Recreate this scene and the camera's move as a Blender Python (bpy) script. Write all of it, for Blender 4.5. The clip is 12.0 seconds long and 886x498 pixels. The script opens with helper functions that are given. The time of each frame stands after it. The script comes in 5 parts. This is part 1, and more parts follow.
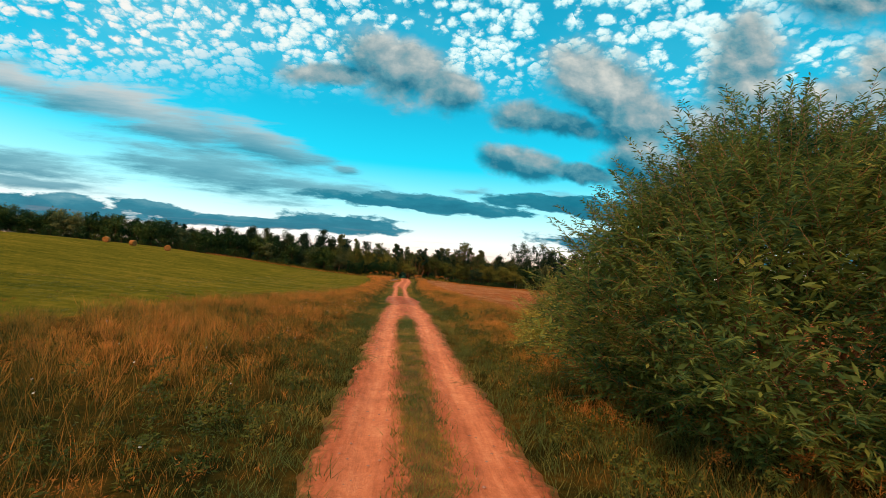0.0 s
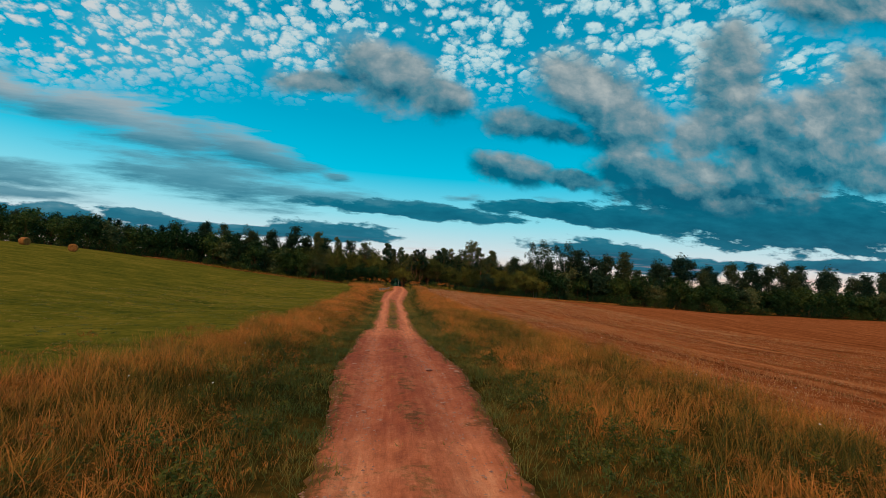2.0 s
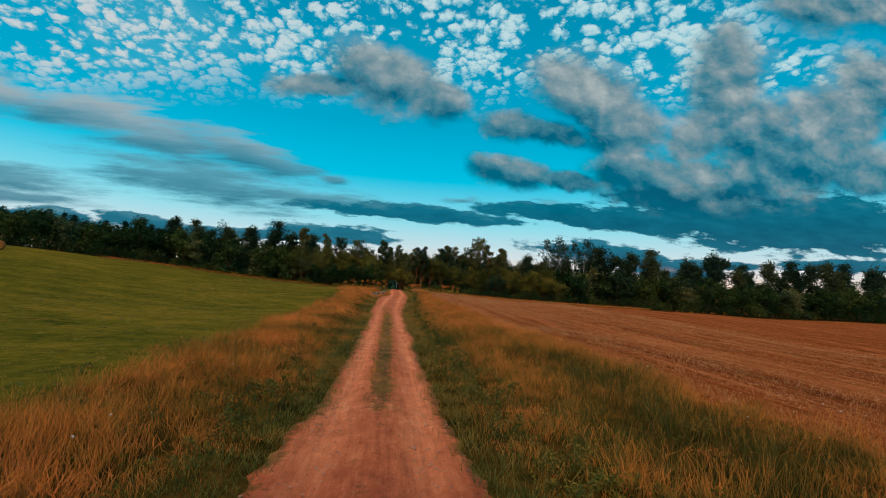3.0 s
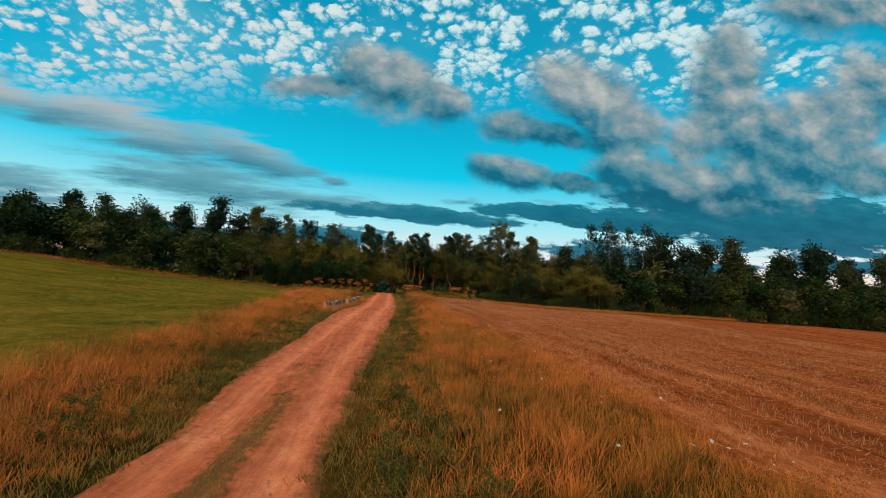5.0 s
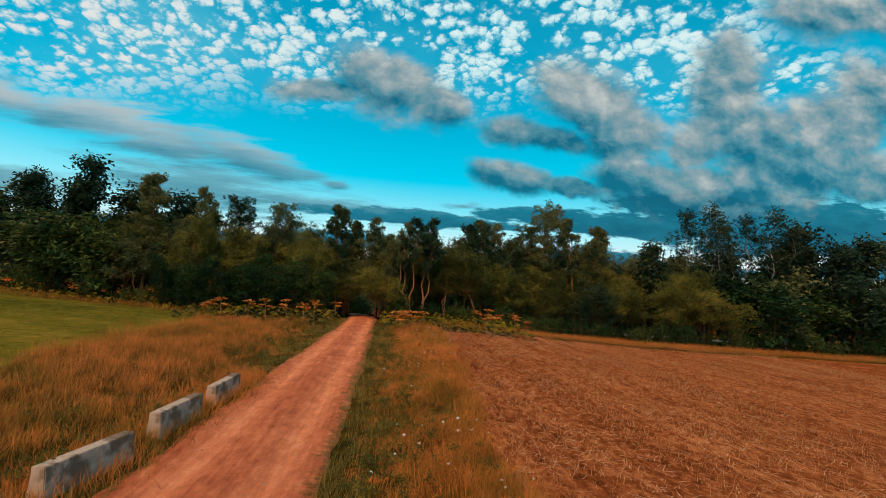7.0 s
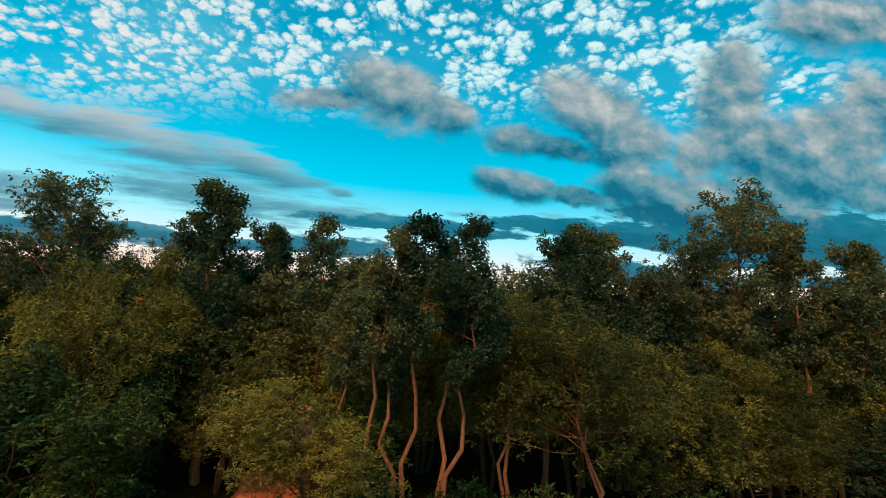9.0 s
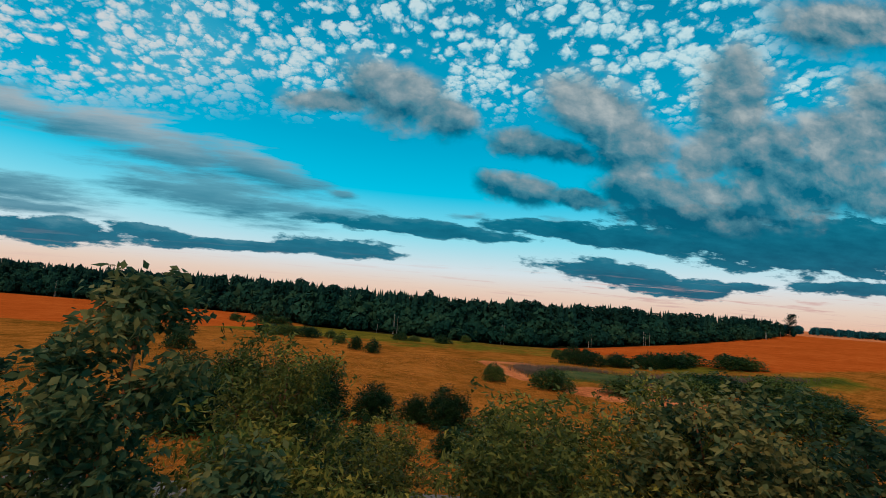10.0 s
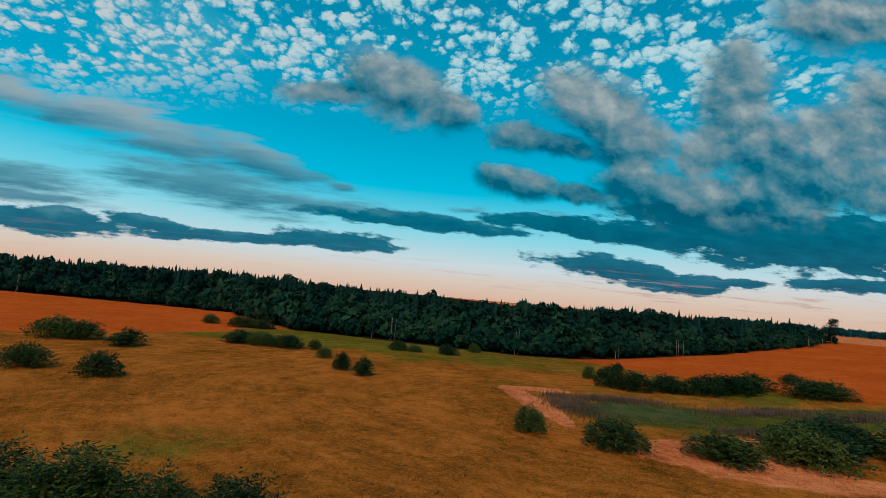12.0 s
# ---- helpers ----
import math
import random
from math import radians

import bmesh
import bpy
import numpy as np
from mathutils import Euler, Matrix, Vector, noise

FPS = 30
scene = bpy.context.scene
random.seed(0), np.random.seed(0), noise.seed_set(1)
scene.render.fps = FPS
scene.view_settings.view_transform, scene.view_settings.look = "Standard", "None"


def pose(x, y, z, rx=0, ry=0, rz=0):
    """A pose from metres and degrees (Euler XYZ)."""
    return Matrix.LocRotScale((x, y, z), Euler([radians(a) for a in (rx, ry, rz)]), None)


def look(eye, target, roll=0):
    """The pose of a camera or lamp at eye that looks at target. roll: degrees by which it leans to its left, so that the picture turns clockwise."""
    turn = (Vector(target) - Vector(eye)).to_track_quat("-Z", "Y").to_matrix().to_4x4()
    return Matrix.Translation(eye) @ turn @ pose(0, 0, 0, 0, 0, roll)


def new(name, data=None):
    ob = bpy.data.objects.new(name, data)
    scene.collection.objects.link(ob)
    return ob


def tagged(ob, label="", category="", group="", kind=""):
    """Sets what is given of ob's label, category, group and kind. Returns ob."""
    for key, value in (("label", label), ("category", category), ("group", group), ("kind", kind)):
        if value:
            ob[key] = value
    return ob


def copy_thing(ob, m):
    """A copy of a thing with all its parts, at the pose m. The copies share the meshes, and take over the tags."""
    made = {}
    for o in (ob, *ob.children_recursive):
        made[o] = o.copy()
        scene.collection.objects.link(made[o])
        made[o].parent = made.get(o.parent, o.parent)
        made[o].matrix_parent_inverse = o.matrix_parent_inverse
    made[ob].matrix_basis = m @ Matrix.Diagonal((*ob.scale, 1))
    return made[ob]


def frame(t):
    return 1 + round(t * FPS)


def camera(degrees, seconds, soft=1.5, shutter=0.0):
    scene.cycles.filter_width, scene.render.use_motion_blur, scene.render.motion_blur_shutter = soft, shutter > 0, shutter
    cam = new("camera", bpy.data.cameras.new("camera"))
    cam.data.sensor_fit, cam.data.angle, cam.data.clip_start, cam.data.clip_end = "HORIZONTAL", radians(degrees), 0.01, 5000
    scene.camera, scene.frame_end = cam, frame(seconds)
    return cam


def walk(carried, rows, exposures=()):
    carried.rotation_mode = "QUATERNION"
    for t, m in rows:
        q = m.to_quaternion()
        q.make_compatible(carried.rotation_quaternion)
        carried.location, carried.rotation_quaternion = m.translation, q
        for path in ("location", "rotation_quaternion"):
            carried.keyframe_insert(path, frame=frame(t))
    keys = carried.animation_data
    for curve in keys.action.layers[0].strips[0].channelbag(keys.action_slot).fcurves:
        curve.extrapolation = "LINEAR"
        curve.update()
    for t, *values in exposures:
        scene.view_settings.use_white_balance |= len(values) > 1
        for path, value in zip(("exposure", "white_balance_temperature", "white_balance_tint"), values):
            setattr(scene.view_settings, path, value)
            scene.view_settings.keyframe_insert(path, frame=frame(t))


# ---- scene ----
cam = camera(86.0, 12.0, soft=0.6, shutter=0.02)
PATH = [
    (0, (0.01, -0.03, 1.69), (0.861, 9.915, 2.289), 4.3),
    (0.5, (0.02, 7.87, 1.68), (0.888, 17.808, 2.331), 4.6),
    (1, (0.04, 15.78, 1.64), (0.948, 25.712, 2.320), 4.4),
    (1.5, (0.03, 23.70, 1.64), (0.995, 33.623, 2.359), 4.1),
    (2, (0.02, 31.58, 1.64), (1.024, 41.503, 2.389), 3.8),
    (2.5, (0.05, 39.45, 1.64), (1.077, 49.369, 2.407), 3.6),
    (3, (0.28, 47.23, 1.66), (1.326, 57.144, 2.459), 3.5),
    (5, (2.39, 78.89, 1.76), (3.430, 88.801, 2.582), 3.5),
    (5.5, (2.81, 86.74, 1.97), (3.860, 96.647, 2.809), 3.5),
    (6, (3.19, 94.61, 2.37), (4.233, 104.520, 3.240), 3.5),
    (6.5, (3.58, 102.50, 2.85), (4.619, 112.407, 3.735), 3.7),
    (8.5, (5.03, 134.06, 6.18), (5.975, 143.958, 7.213), 3.8),
    (9, (5.17, 141.97, 7.86), (6.103, 151.873, 8.931), 4.2),
    (9.5, (5.02, 149.75, 9.64), (5.923, 159.649, 10.745), 4.5),
    (10, (5.02, 157.68, 11.26), (5.898, 167.574, 12.375), 4.5),
    (10.5, (4.96, 165.59, 12.47), (5.839, 175.495, 13.567), 4.7),
    (11, (4.98, 173.49, 13.30), (5.868, 183.390, 14.365), 4.8),
    (11.5, (4.99, 181.35, 14.09), (5.885, 191.262, 15.110), 5.0),
    (12, (4.94, 189.24, 14.85), (5.854, 199.145, 15.831), 5.0),
]
EXPOSURES = [(0.0, 0.3, 6850, 10), (0.5, 0.02, 6700, 10), (1.5, -0.25, 6250, 8), (2.5, -0.33, 6100, 4), (3.0, -0.3, 6050, 4), (5.0, -0.08, 6600, 10), (5.5, 0.0, 6800, 10), (6.5, 0.0, 6600, 9), (8.5, 0.10, 6450, 8), (9.5, -0.04, 6350, 8), (10.2, -0.34, 5980, 5), (12.0, -0.42, 5850, 1)]
walk(cam, [(t, look(eye, target, roll)) for t, eye, target, roll in PATH], EXPOSURES)

# ---- node helpers ----


def srgb(r, g, b):
    """Linear colour from 0-255 display values."""
    return tuple((c / 255 / 12.92 if c / 255 <= 0.04045 else ((c / 255 + 0.055) / 1.055) ** 2.4) for c in (r, g, b)) + (1.0,)


class Nodes:
    """Short-hand for building a node tree."""

    def __init__(self, tree):
        self.tree = tree
        tree.nodes.clear()

    def put(self, kind, out=0, props=None, **sockets):
        n = self.tree.nodes.new(kind)
        q = props or {}
        if "operation" in q:
            n.operation = q["operation"]
        if "use_clamp" in q:
            n.use_clamp = q["use_clamp"]
        if "data_type" in q:
            n.data_type, n.blend_type = q["data_type"], q["blend_type"]
        if "interpolation_type" in q:
            n.interpolation_type = q["interpolation_type"]
        if "sky_type" in q:
            n.sky_type, n.sun_disc, n.sun_elevation, n.sun_rotation = q["sky_type"], q["sun_disc"], q["sun_elevation"], q["sun_rotation"]
        if "feature" in q:
            n.feature = q["feature"]
        if "vector_type" in q:
            n.vector_type = q["vector_type"]
        if "attribute_name" in q:
            n.attribute_name = q["attribute_name"]
        if "layer_name" in q:
            n.layer_name = q["layer_name"]
        for key, value in sockets.items():
            s = n.inputs[int(key[1:])] if key[0] == "i" and key[1:].isdigit() else n.inputs[key.replace("_", " ")]
            if isinstance(value, bpy.types.NodeSocket):
                self.tree.links.new(value, s)
            else:
                s.default_value = value
        return n.outputs[out] if len(n.outputs) else None

    def math(self, op, a, b=0.0, c=0.0, clamp=False):
        return self.put("ShaderNodeMath", 0, {"operation": op, "use_clamp": clamp}, i0=a, i1=b, i2=c)

    def mix(self, f, a, b, blend="MIX"):
        return self.put("ShaderNodeMix", 2, {"data_type": "RGBA", "blend_type": blend}, i0=f, i6=a, i7=b)

    def ramp(self, f, stops, mode="LINEAR"):
        n = self.tree.nodes.new("ShaderNodeValToRGB")
        n.color_ramp.interpolation = mode
        els = n.color_ramp.elements
        while len(els) < len(stops):
            els.new(0.5)
        for e, (p, c) in zip(els, stops):
            e.position, e.color = p, c if len(c) == 4 else (*c, 1)
        self.tree.links.new(f, n.inputs[0])
        return n.outputs[0]

    def step(self, v, lo, hi, a=0.0, b=1.0):
        return self.put("ShaderNodeMapRange", 0, {"interpolation_type": "SMOOTHSTEP"}, i0=v, i1=lo, i2=hi, i3=a, i4=b)

    def noise(self, vec, scale, detail=4.0, rough=0.55, dist=0.0, out=0):
        return self.put("ShaderNodeTexNoise", out, None, Vector=vec, Scale=scale, Detail=detail, Roughness=rough, Distortion=dist)

    def vec(self, x, y, z=0.0):
        return self.put("ShaderNodeCombineXYZ", 0, None, i0=x, i1=y, i2=z)


# ---- sky, sun ----
SUN_UP, SUN_TURN = 50.0, 205.0  # elevation; direction from which it shines, clockwise from +Y
world = bpy.data.worlds.new("evening_sky")
scene.world = world
world.use_nodes = True
W = Nodes(world.node_tree)
way = W.put("ShaderNodeTexCoord", 0)
sep = W.put("ShaderNodeSeparateXYZ", 0, None, i0=way).node
X, Y, Z = sep.outputs
front = W.math("MAXIMUM", Y, 0.04)
U, V = W.math("DIVIDE", X, front), W.math("DIVIDE", Z, front)
flat = W.math("SQRT", W.math("ADD", W.math("MULTIPLY", X, X), W.math("MULTIPLY", Y, Y)))
rise = W.math("DIVIDE", Z, W.math("MAXIMUM", flat, 0.02))
clear = W.ramp(W.math("MULTIPLY", rise, 0.8), [
    (0.0, srgb(255, 202, 172)), (0.026, srgb(255, 224, 202)), (0.055, srgb(240, 244, 244)), (0.108, srgb(172, 238, 250)),
    (0.185, srgb(0, 204, 238)), (0.27, srgb(0, 178, 216)), (0.45, srgb(0, 154, 192)), (0.8, srgb(0, 112, 150))])
air = W.put("ShaderNodeTexSky", 0, {"sky_type": "NISHITA", "sun_disc": False, "sun_elevation": radians(SUN_UP), "sun_rotation": radians(SUN_TURN)})
air = W.mix(1.0, air, (0.1, 0.1, 0.1, 1), "MULTIPLY")
base = W.mix(0.99, air, clear)

# small high puffs in rows, on a flat layer overhead: cells of the layer, each lit on the side away from the horizon
over = W.math("ADD", W.math("MAXIMUM", Z, 0.0), W.math("MULTIPLY", flat, 0.30))
layer = W.vec(W.math("DIVIDE", X, over), W.math("DIVIDE", Y, over))
wob = W.put("ShaderNodeVectorMath", 0, {"operation": "SUBTRACT"}, i0=W.noise(layer, 10.0, 4.0, 0.6, out=1), i1=(0.5, 0.5, 0.5))
wob = W.put("ShaderNodeVectorMath", 0, {"operation": "MULTIPLY"}, i0=wob, i1=(0.075, 0.075, 0.0))
layer2 = W.put("ShaderNodeVectorMath", 0, {"operation": "ADD"}, i0=layer, i1=wob)
cell = W.put("ShaderNodeTexVoronoi", 0, {"feature": "F1"}, Vector=layer2, Scale=29.0, Randomness=0.9).node
each = W.put("ShaderNodeSeparateColor", 0, None, i0=cell.outputs[1])
inner = W.put("ShaderNodeVectorMath", 0, {"operation": "SUBTRACT"}, i0=layer2, i1=cell.outputs[2])
upper = W.put("ShaderNodeSeparateXYZ", 0, None, i0=inner).node
tiny = W.noise(layer, 66.0, 5.0, 0.6)
cover = W.noise(layer, 4.5, 3.0, 0.55)
size = W.math("ADD", W.math("MULTIPLY", each, 0.24), W.math("MULTIPLY_ADD", cover, 1.1, -0.08))
size = W.math("ADD", size, W.math("MULTIPLY", W.step(U, 0.1, -0.7), 0.06))
body = W.math("ADD", W.math("SUBTRACT", size, cell.outputs[0]), W.math("MULTIPLY", W.math("SUBTRACT", tiny, 0.5), 0.75))
edge = W.math("ADD", V, W.math("MULTIPLY", W.math("SUBTRACT", W.noise(W.vec(U, V), 3.0, 4.0), 0.5), 0.22))
belt_low = W.math("ADD", 0.385, W.math("MULTIPLY", U, 0.075))
reach = W.step(W.math("SUBTRACT", edge, belt_low), -0.03, 0.10)
reach = W.math("MULTIPLY", reach, W.math("SUBTRACT", 1.0, W.math("MULTIPLY", W.step(U, 0.72, 0.95), W.step(V, 0.58, 0.68))))
puffs = W.math("MULTIPLY", W.step(body, -0.10, 0.28), reach)
glow = W.math("ADD", W.math("ADD", W.math("MULTIPLY", upper.outputs[1], -12.0), W.math("MULTIPLY", upper.outputs[0], -6.0)), W.math("ADD", 0.36, W.math("ADD", W.math("MULTIPLY", body, 0.75), W.math("MULTIPLY", W.math("SUBTRACT", tiny, 0.5), 0.9))))
lit = W.mix(W.step(U, -0.8, 0.3), srgb(250, 226, 224), srgb(240, 240, 240))
puff_tint = W.mix(W.step(glow, 0.05, 0.85), srgb(104, 188, 212), lit)
veil = W.math("MULTIPLY", W.step(W.noise(layer, 2.0, 4.0), 0.40, 0.66), W.math("MULTIPLY", reach, W.step(U, 0.5, -0.6, 0.12, 0.42)))
base = W.mix(veil, base, srgb(112, 190, 212))
base = W.mix(W.math("MULTIPLY", puffs, 0.93), base, puff_tint)

# cloud banks: middle, half length, half thickness, slope
HEAPS = [
    (-0.043, 0.442, 0.117, 0.065, -0.25), (0.066, 0.4, 0.069, 0.044, -0.21), (-0.174, 0.416, 0.096, 0.026, 0.09), (0.417, 0.459, 0.117, 0.073, -0.33),
    (0.5, 0.38, 0.096, 0.074, -0.06), (0.31, 0.358, 0.123, 0.032, -0.09), (0.252, 0.262, 0.091, 0.031, -0.14), (0.375, 0.246, 0.077, 0.02, -0.15),
    (0.757, 0.535, 0.09, 0.111, -0.32), (0.787, 0.412, 0.152, 0.084, -0.02), (0.67, 0.368, 0.069, 0.054, 0.12), (1.031, 0.457, 0.142, 0.087, 0.11),
    (0.943, 0.337, 0.276, 0.072, 0.08), (0.557, 0.271, 0.128, 0.06, 0.0), (0.733, 0.276, 0.167, 0.054, 0.03), (1.035, 0.751, 0.17, 0.072, 0.14),
    (1.122, 0.567, 0.093, 0.073, 0.12),
]
LOW = [
    (0.044, 0.154, 0.182, 0.013, -0.01), (0.302, 0.184, 0.121, 0.012, 0.06), (0.508, 0.17, 0.251, 0.017, -0.01), (0.817, 0.19, 0.264, 0.05, -0.01),
    (1.042, 0.2, 0.174, 0.061, 0.03), (0.68, 0.225, 0.15, 0.029, 0.01), (0.512, 0.086, 0.155, 0.021, -0.07), (0.656, 0.073, 0.101, 0.02, 0.05),
    (1.055, 0.106, 0.137, 0.013, 0.04), (0.777, 0.088, 0.055, 0.009, 0.09), (-0.711, 0.083, 0.137, 0.022, -0.02), (-0.499, 0.094, 0.082, 0.012, -0.08),
    (-0.332, 0.082, 0.168, 0.01, 0.03), (-0.14, 0.096, 0.111, 0.016, -0.02),
]
WISPS = [
    (-0.788, 0.324, 0.108, 0.028, -0.11), (-0.595, 0.3, 0.167, 0.041, -0.15), (-0.478, 0.259, 0.123, 0.029, -0.12), (-0.308, 0.254, 0.128, 0.029, -0.3),
    (-0.734, 0.161, 0.127, 0.023, -0.05), (-0.729, 0.127, 0.127, 0.014, -0.03), (-0.401, 0.184, 0.191, 0.038, -0.08), (-0.183, 0.168, 0.164, 0.021, -0.06),
    (-0.14, 0.211, 0.035, 0.007, 0.02), (0.139, 0.19, 0.035, 0.006, 0.05), (0.352, 0.193, 0.038, 0.011, -0.05),
]


def warped(across, upward, amount_u, amount_v, scale):
    """The view plane, stirred by noise of that stretch."""
    w = W.noise(W.vec(W.math("MULTIPLY", U, across), W.math("MULTIPLY", V, upward)), scale, 8.0, 0.60, out=1)
    w = W.put("ShaderNodeVectorMath", 0, {"operation": "SUBTRACT"}, i0=w, i1=(0.5, 0.5, 0.5))
    w = W.put("ShaderNodeVectorMath", 0, {"operation": "MULTIPLY"}, i0=w, i1=(amount_u, amount_v, 0.0))
    return W.put("ShaderNodeVectorMath", 0, {"operation": "ADD"}, i0=W.vec(U, V), i1=w)


def banks(rows, plane, blend=0.12):
    """How deep each direction lies inside the banks, and how high in them."""
    bank, lift, weight = None, None, None
    for cu, cv, ru, rv, turn in rows:
        m = W.put("ShaderNodeMapping", 0, {"vector_type": "TEXTURE"}, Vector=plane, Location=(cu, cv, 0), Rotation=(0, 0, turn), Scale=(ru * 1.42, rv * 1.42, 1))
        f = W.math("SUBTRACT", 1.0, W.put("ShaderNodeVectorMath", 1, {"operation": "LENGTH"}, i0=m))
        top = W.put("ShaderNodeSeparateXYZ", 1, None, i0=m)
        here = W.math("MAXIMUM", f, 0.0)
        if bank is None:
            bank, lift, weight = f, W.math("MULTIPLY", here, top), here
        else:
            bank, lift, weight = W.math("SMOOTH_MAX", bank, f, blend), W.math("MULTIPLY_ADD", here, top, lift), W.math("ADD", weight, here)
    return bank, W.math("DIVIDE", lift, W.math("ADD", weight, 0.1))


ahead = W.step(Y, 0.02, 0.2)
# wisps drawn out along the wind, rosy where thin
bank, lift = banks(WISPS, warped(4.0, 16.0, 0.10, 0.035, 1.0), 0.2)
along_wind = W.put("ShaderNodeMapping", 0, None, Vector=W.vec(U, V), Rotation=(0, 0, 0.17), Scale=(2.6, 19.0, 1))
fibre = W.noise(along_wind, 1.6, 9.0, 0.64)
dense = W.math("ADD", bank, W.math("MULTIPLY", W.math("SUBTRACT", fibre, 0.5), 2.3))
shade = W.math("ADD", W.math("MULTIPLY_ADD", lift, 0.45, 0.5), W.math("MULTIPLY", W.math("SUBTRACT", fibre, 0.5), -0.9))
rosy = W.step(V, 0.20, 0.34)
tint = W.mix(rosy, W.ramp(shade, [(0.2, srgb(44, 118, 142)), (0.8, srgb(124, 172, 188))]), W.ramp(shade, [(0.15, srgb(84, 140, 160)), (0.5, srgb(172, 176, 184)), (0.85, srgb(230, 198, 190))]))
base = W.mix(W.math("MULTIPLY", W.math("MULTIPLY", W.step(dense, -0.10, 0.70), ahead), 0.9), base, tint)
# low flat dark banks
bank, lift = banks(LOW, warped(7.0, 20.0, 0.075, 0.032, 1.0), 0.2)
rag = W.noise(W.vec(W.math("MULTIPLY", U, 9.0), W.math("MULTIPLY", V, 30.0)), 1.4, 9.0, 0.62)
dense = W.math("ADD", bank, W.math("MULTIPLY", W.math("SUBTRACT", rag, 0.5), 1.9))
shade = W.math("ADD", W.math("MULTIPLY_ADD", lift, 0.22, 0.36), W.math("ADD", W.math("MULTIPLY", W.math("SUBTRACT", rag, 0.5), 1.1), W.math("MULTIPLY", dense, -0.12)))
tint = W.ramp(W.math("ADD", shade, W.step(U, 0.5, 0.1, 0.0, 0.12)), [(0.12, srgb(0, 92, 118)), (0.48, srgb(24, 116, 140)), (0.72, srgb(84, 142, 160)), (1.0, srgb(186, 182, 182))])
base = W.mix(W.math("MULTIPLY", W.math("MULTIPLY", W.step(dense, -0.04, 0.24), ahead), 0.97), base, tint)
# rosy streaks low down
streak = W.noise(W.vec(W.math("MULTIPLY", U, 5.0), W.math("MULTIPLY", V, 90.0)), 1.2, 6.0, 0.6)
rose = W.math("MULTIPLY", W.step(streak, 0.52, 0.68), W.math("MULTIPLY", W.step(V, 0.015, 0.035), W.step(V, 0.10, 0.06)))
base = W.mix(W.math("MULTIPLY", W.math("MULTIPLY", rose, W.step(U, -0.2, 0.7, 0.15, 0.75)), ahead), base, srgb(226, 176, 166))
# heaped grey banks with lit tops
bank, lift = banks(HEAPS, warped(7.0, 9.0, 0.10, 0.07, 1.0), 0.16)
curl_at = W.put("ShaderNodeVectorMath", 0, {"operation": "MULTIPLY"}, i0=warped(6.0, 8.0, 0.05, 0.05, 1.0), i1=(6.0, 8.5, 1.0))
curl = W.noise(curl_at, 1.25, 8.0, 0.57)
curl_up = W.noise(W.put("ShaderNodeVectorMath", 0, {"operation": "ADD"}, i0=curl_at, i1=(0.08, 0.26, 0.0)), 1.25, 8.0, 0.57)
dense = W.math("ADD", bank, W.math("MULTIPLY", W.math("SUBTRACT", curl, 0.5), 1.05))
shade = W.math("ADD", W.math("MULTIPLY_ADD", lift, 0.34, 0.42), W.math("ADD", W.math("MULTIPLY", W.math("SUBTRACT", curl, curl_up), 1.9), W.math("MULTIPLY", W.math("SUBTRACT", W.noise(curl_at, 0.55, 3.0), 0.5), 0.9)))
shade = W.math("ADD", shade, W.step(V, 0.20, 0.46, -0.15, 0.08))
tint = W.ramp(shade, [(0.08, srgb(24, 98, 124)), (0.34, srgb(88, 134, 150)), (0.60, srgb(150, 156, 162)), (0.95, srgb(210, 194, 190))])
base = W.mix(W.math("MULTIPLY", W.math("MULTIPLY", W.step(dense, -0.02, 0.50), ahead), 0.93), base, tint)
base = W.mix(W.step(rise, 0.05, 0.2), base, W.mix(1.0, base, (0.84, 1.03, 1.03, 1), "MULTIPLY"))
base = W.mix(W.step(Z, -0.02, -0.10), base, srgb(70, 60, 45))
W.put("ShaderNodeOutputWorld", 0, None, Surface=W.put("ShaderNodeBackground", 0, None, Color=base, Strength=1.0))

sun = new("sun", bpy.data.lights.new("sun", "SUN"))
sun.data.energy, sun.data.angle, sun.data.color = 2.55, radians(18), (1.0, 0.60, 0.32)
aim = Vector((math.sin(radians(SUN_TURN)) * math.cos(radians(SUN_UP)), math.cos(radians(SUN_TURN)) * math.cos(radians(SUN_UP)), math.sin(radians(SUN_UP))))
sun.matrix_world = look(aim * 50, (0, 0, 0))

# ---- materials ----


def material(name):
    m = bpy.data.materials.new(name)
    m.use_nodes = True
    return m, Nodes(m.node_tree)


def finish(n, color, rough=0.9, bump=None, depth=0.02, spec=0.25):
    kw = {"Base_Color": color, "Roughness": rough, "Specular_IOR_Level": spec}
    if bump is not None:
        kw["Normal"] = n.put("ShaderNodeBump", 0, None, Strength=0.7, Distance=depth, Height=bump)
    n.put("ShaderNodeOutputMaterial", 0, None, Surface=n.put("ShaderNodeBsdfPrincipled", 0, None, **kw))


def position(n):
    return n.put("ShaderNodeNewGeometry", 0)


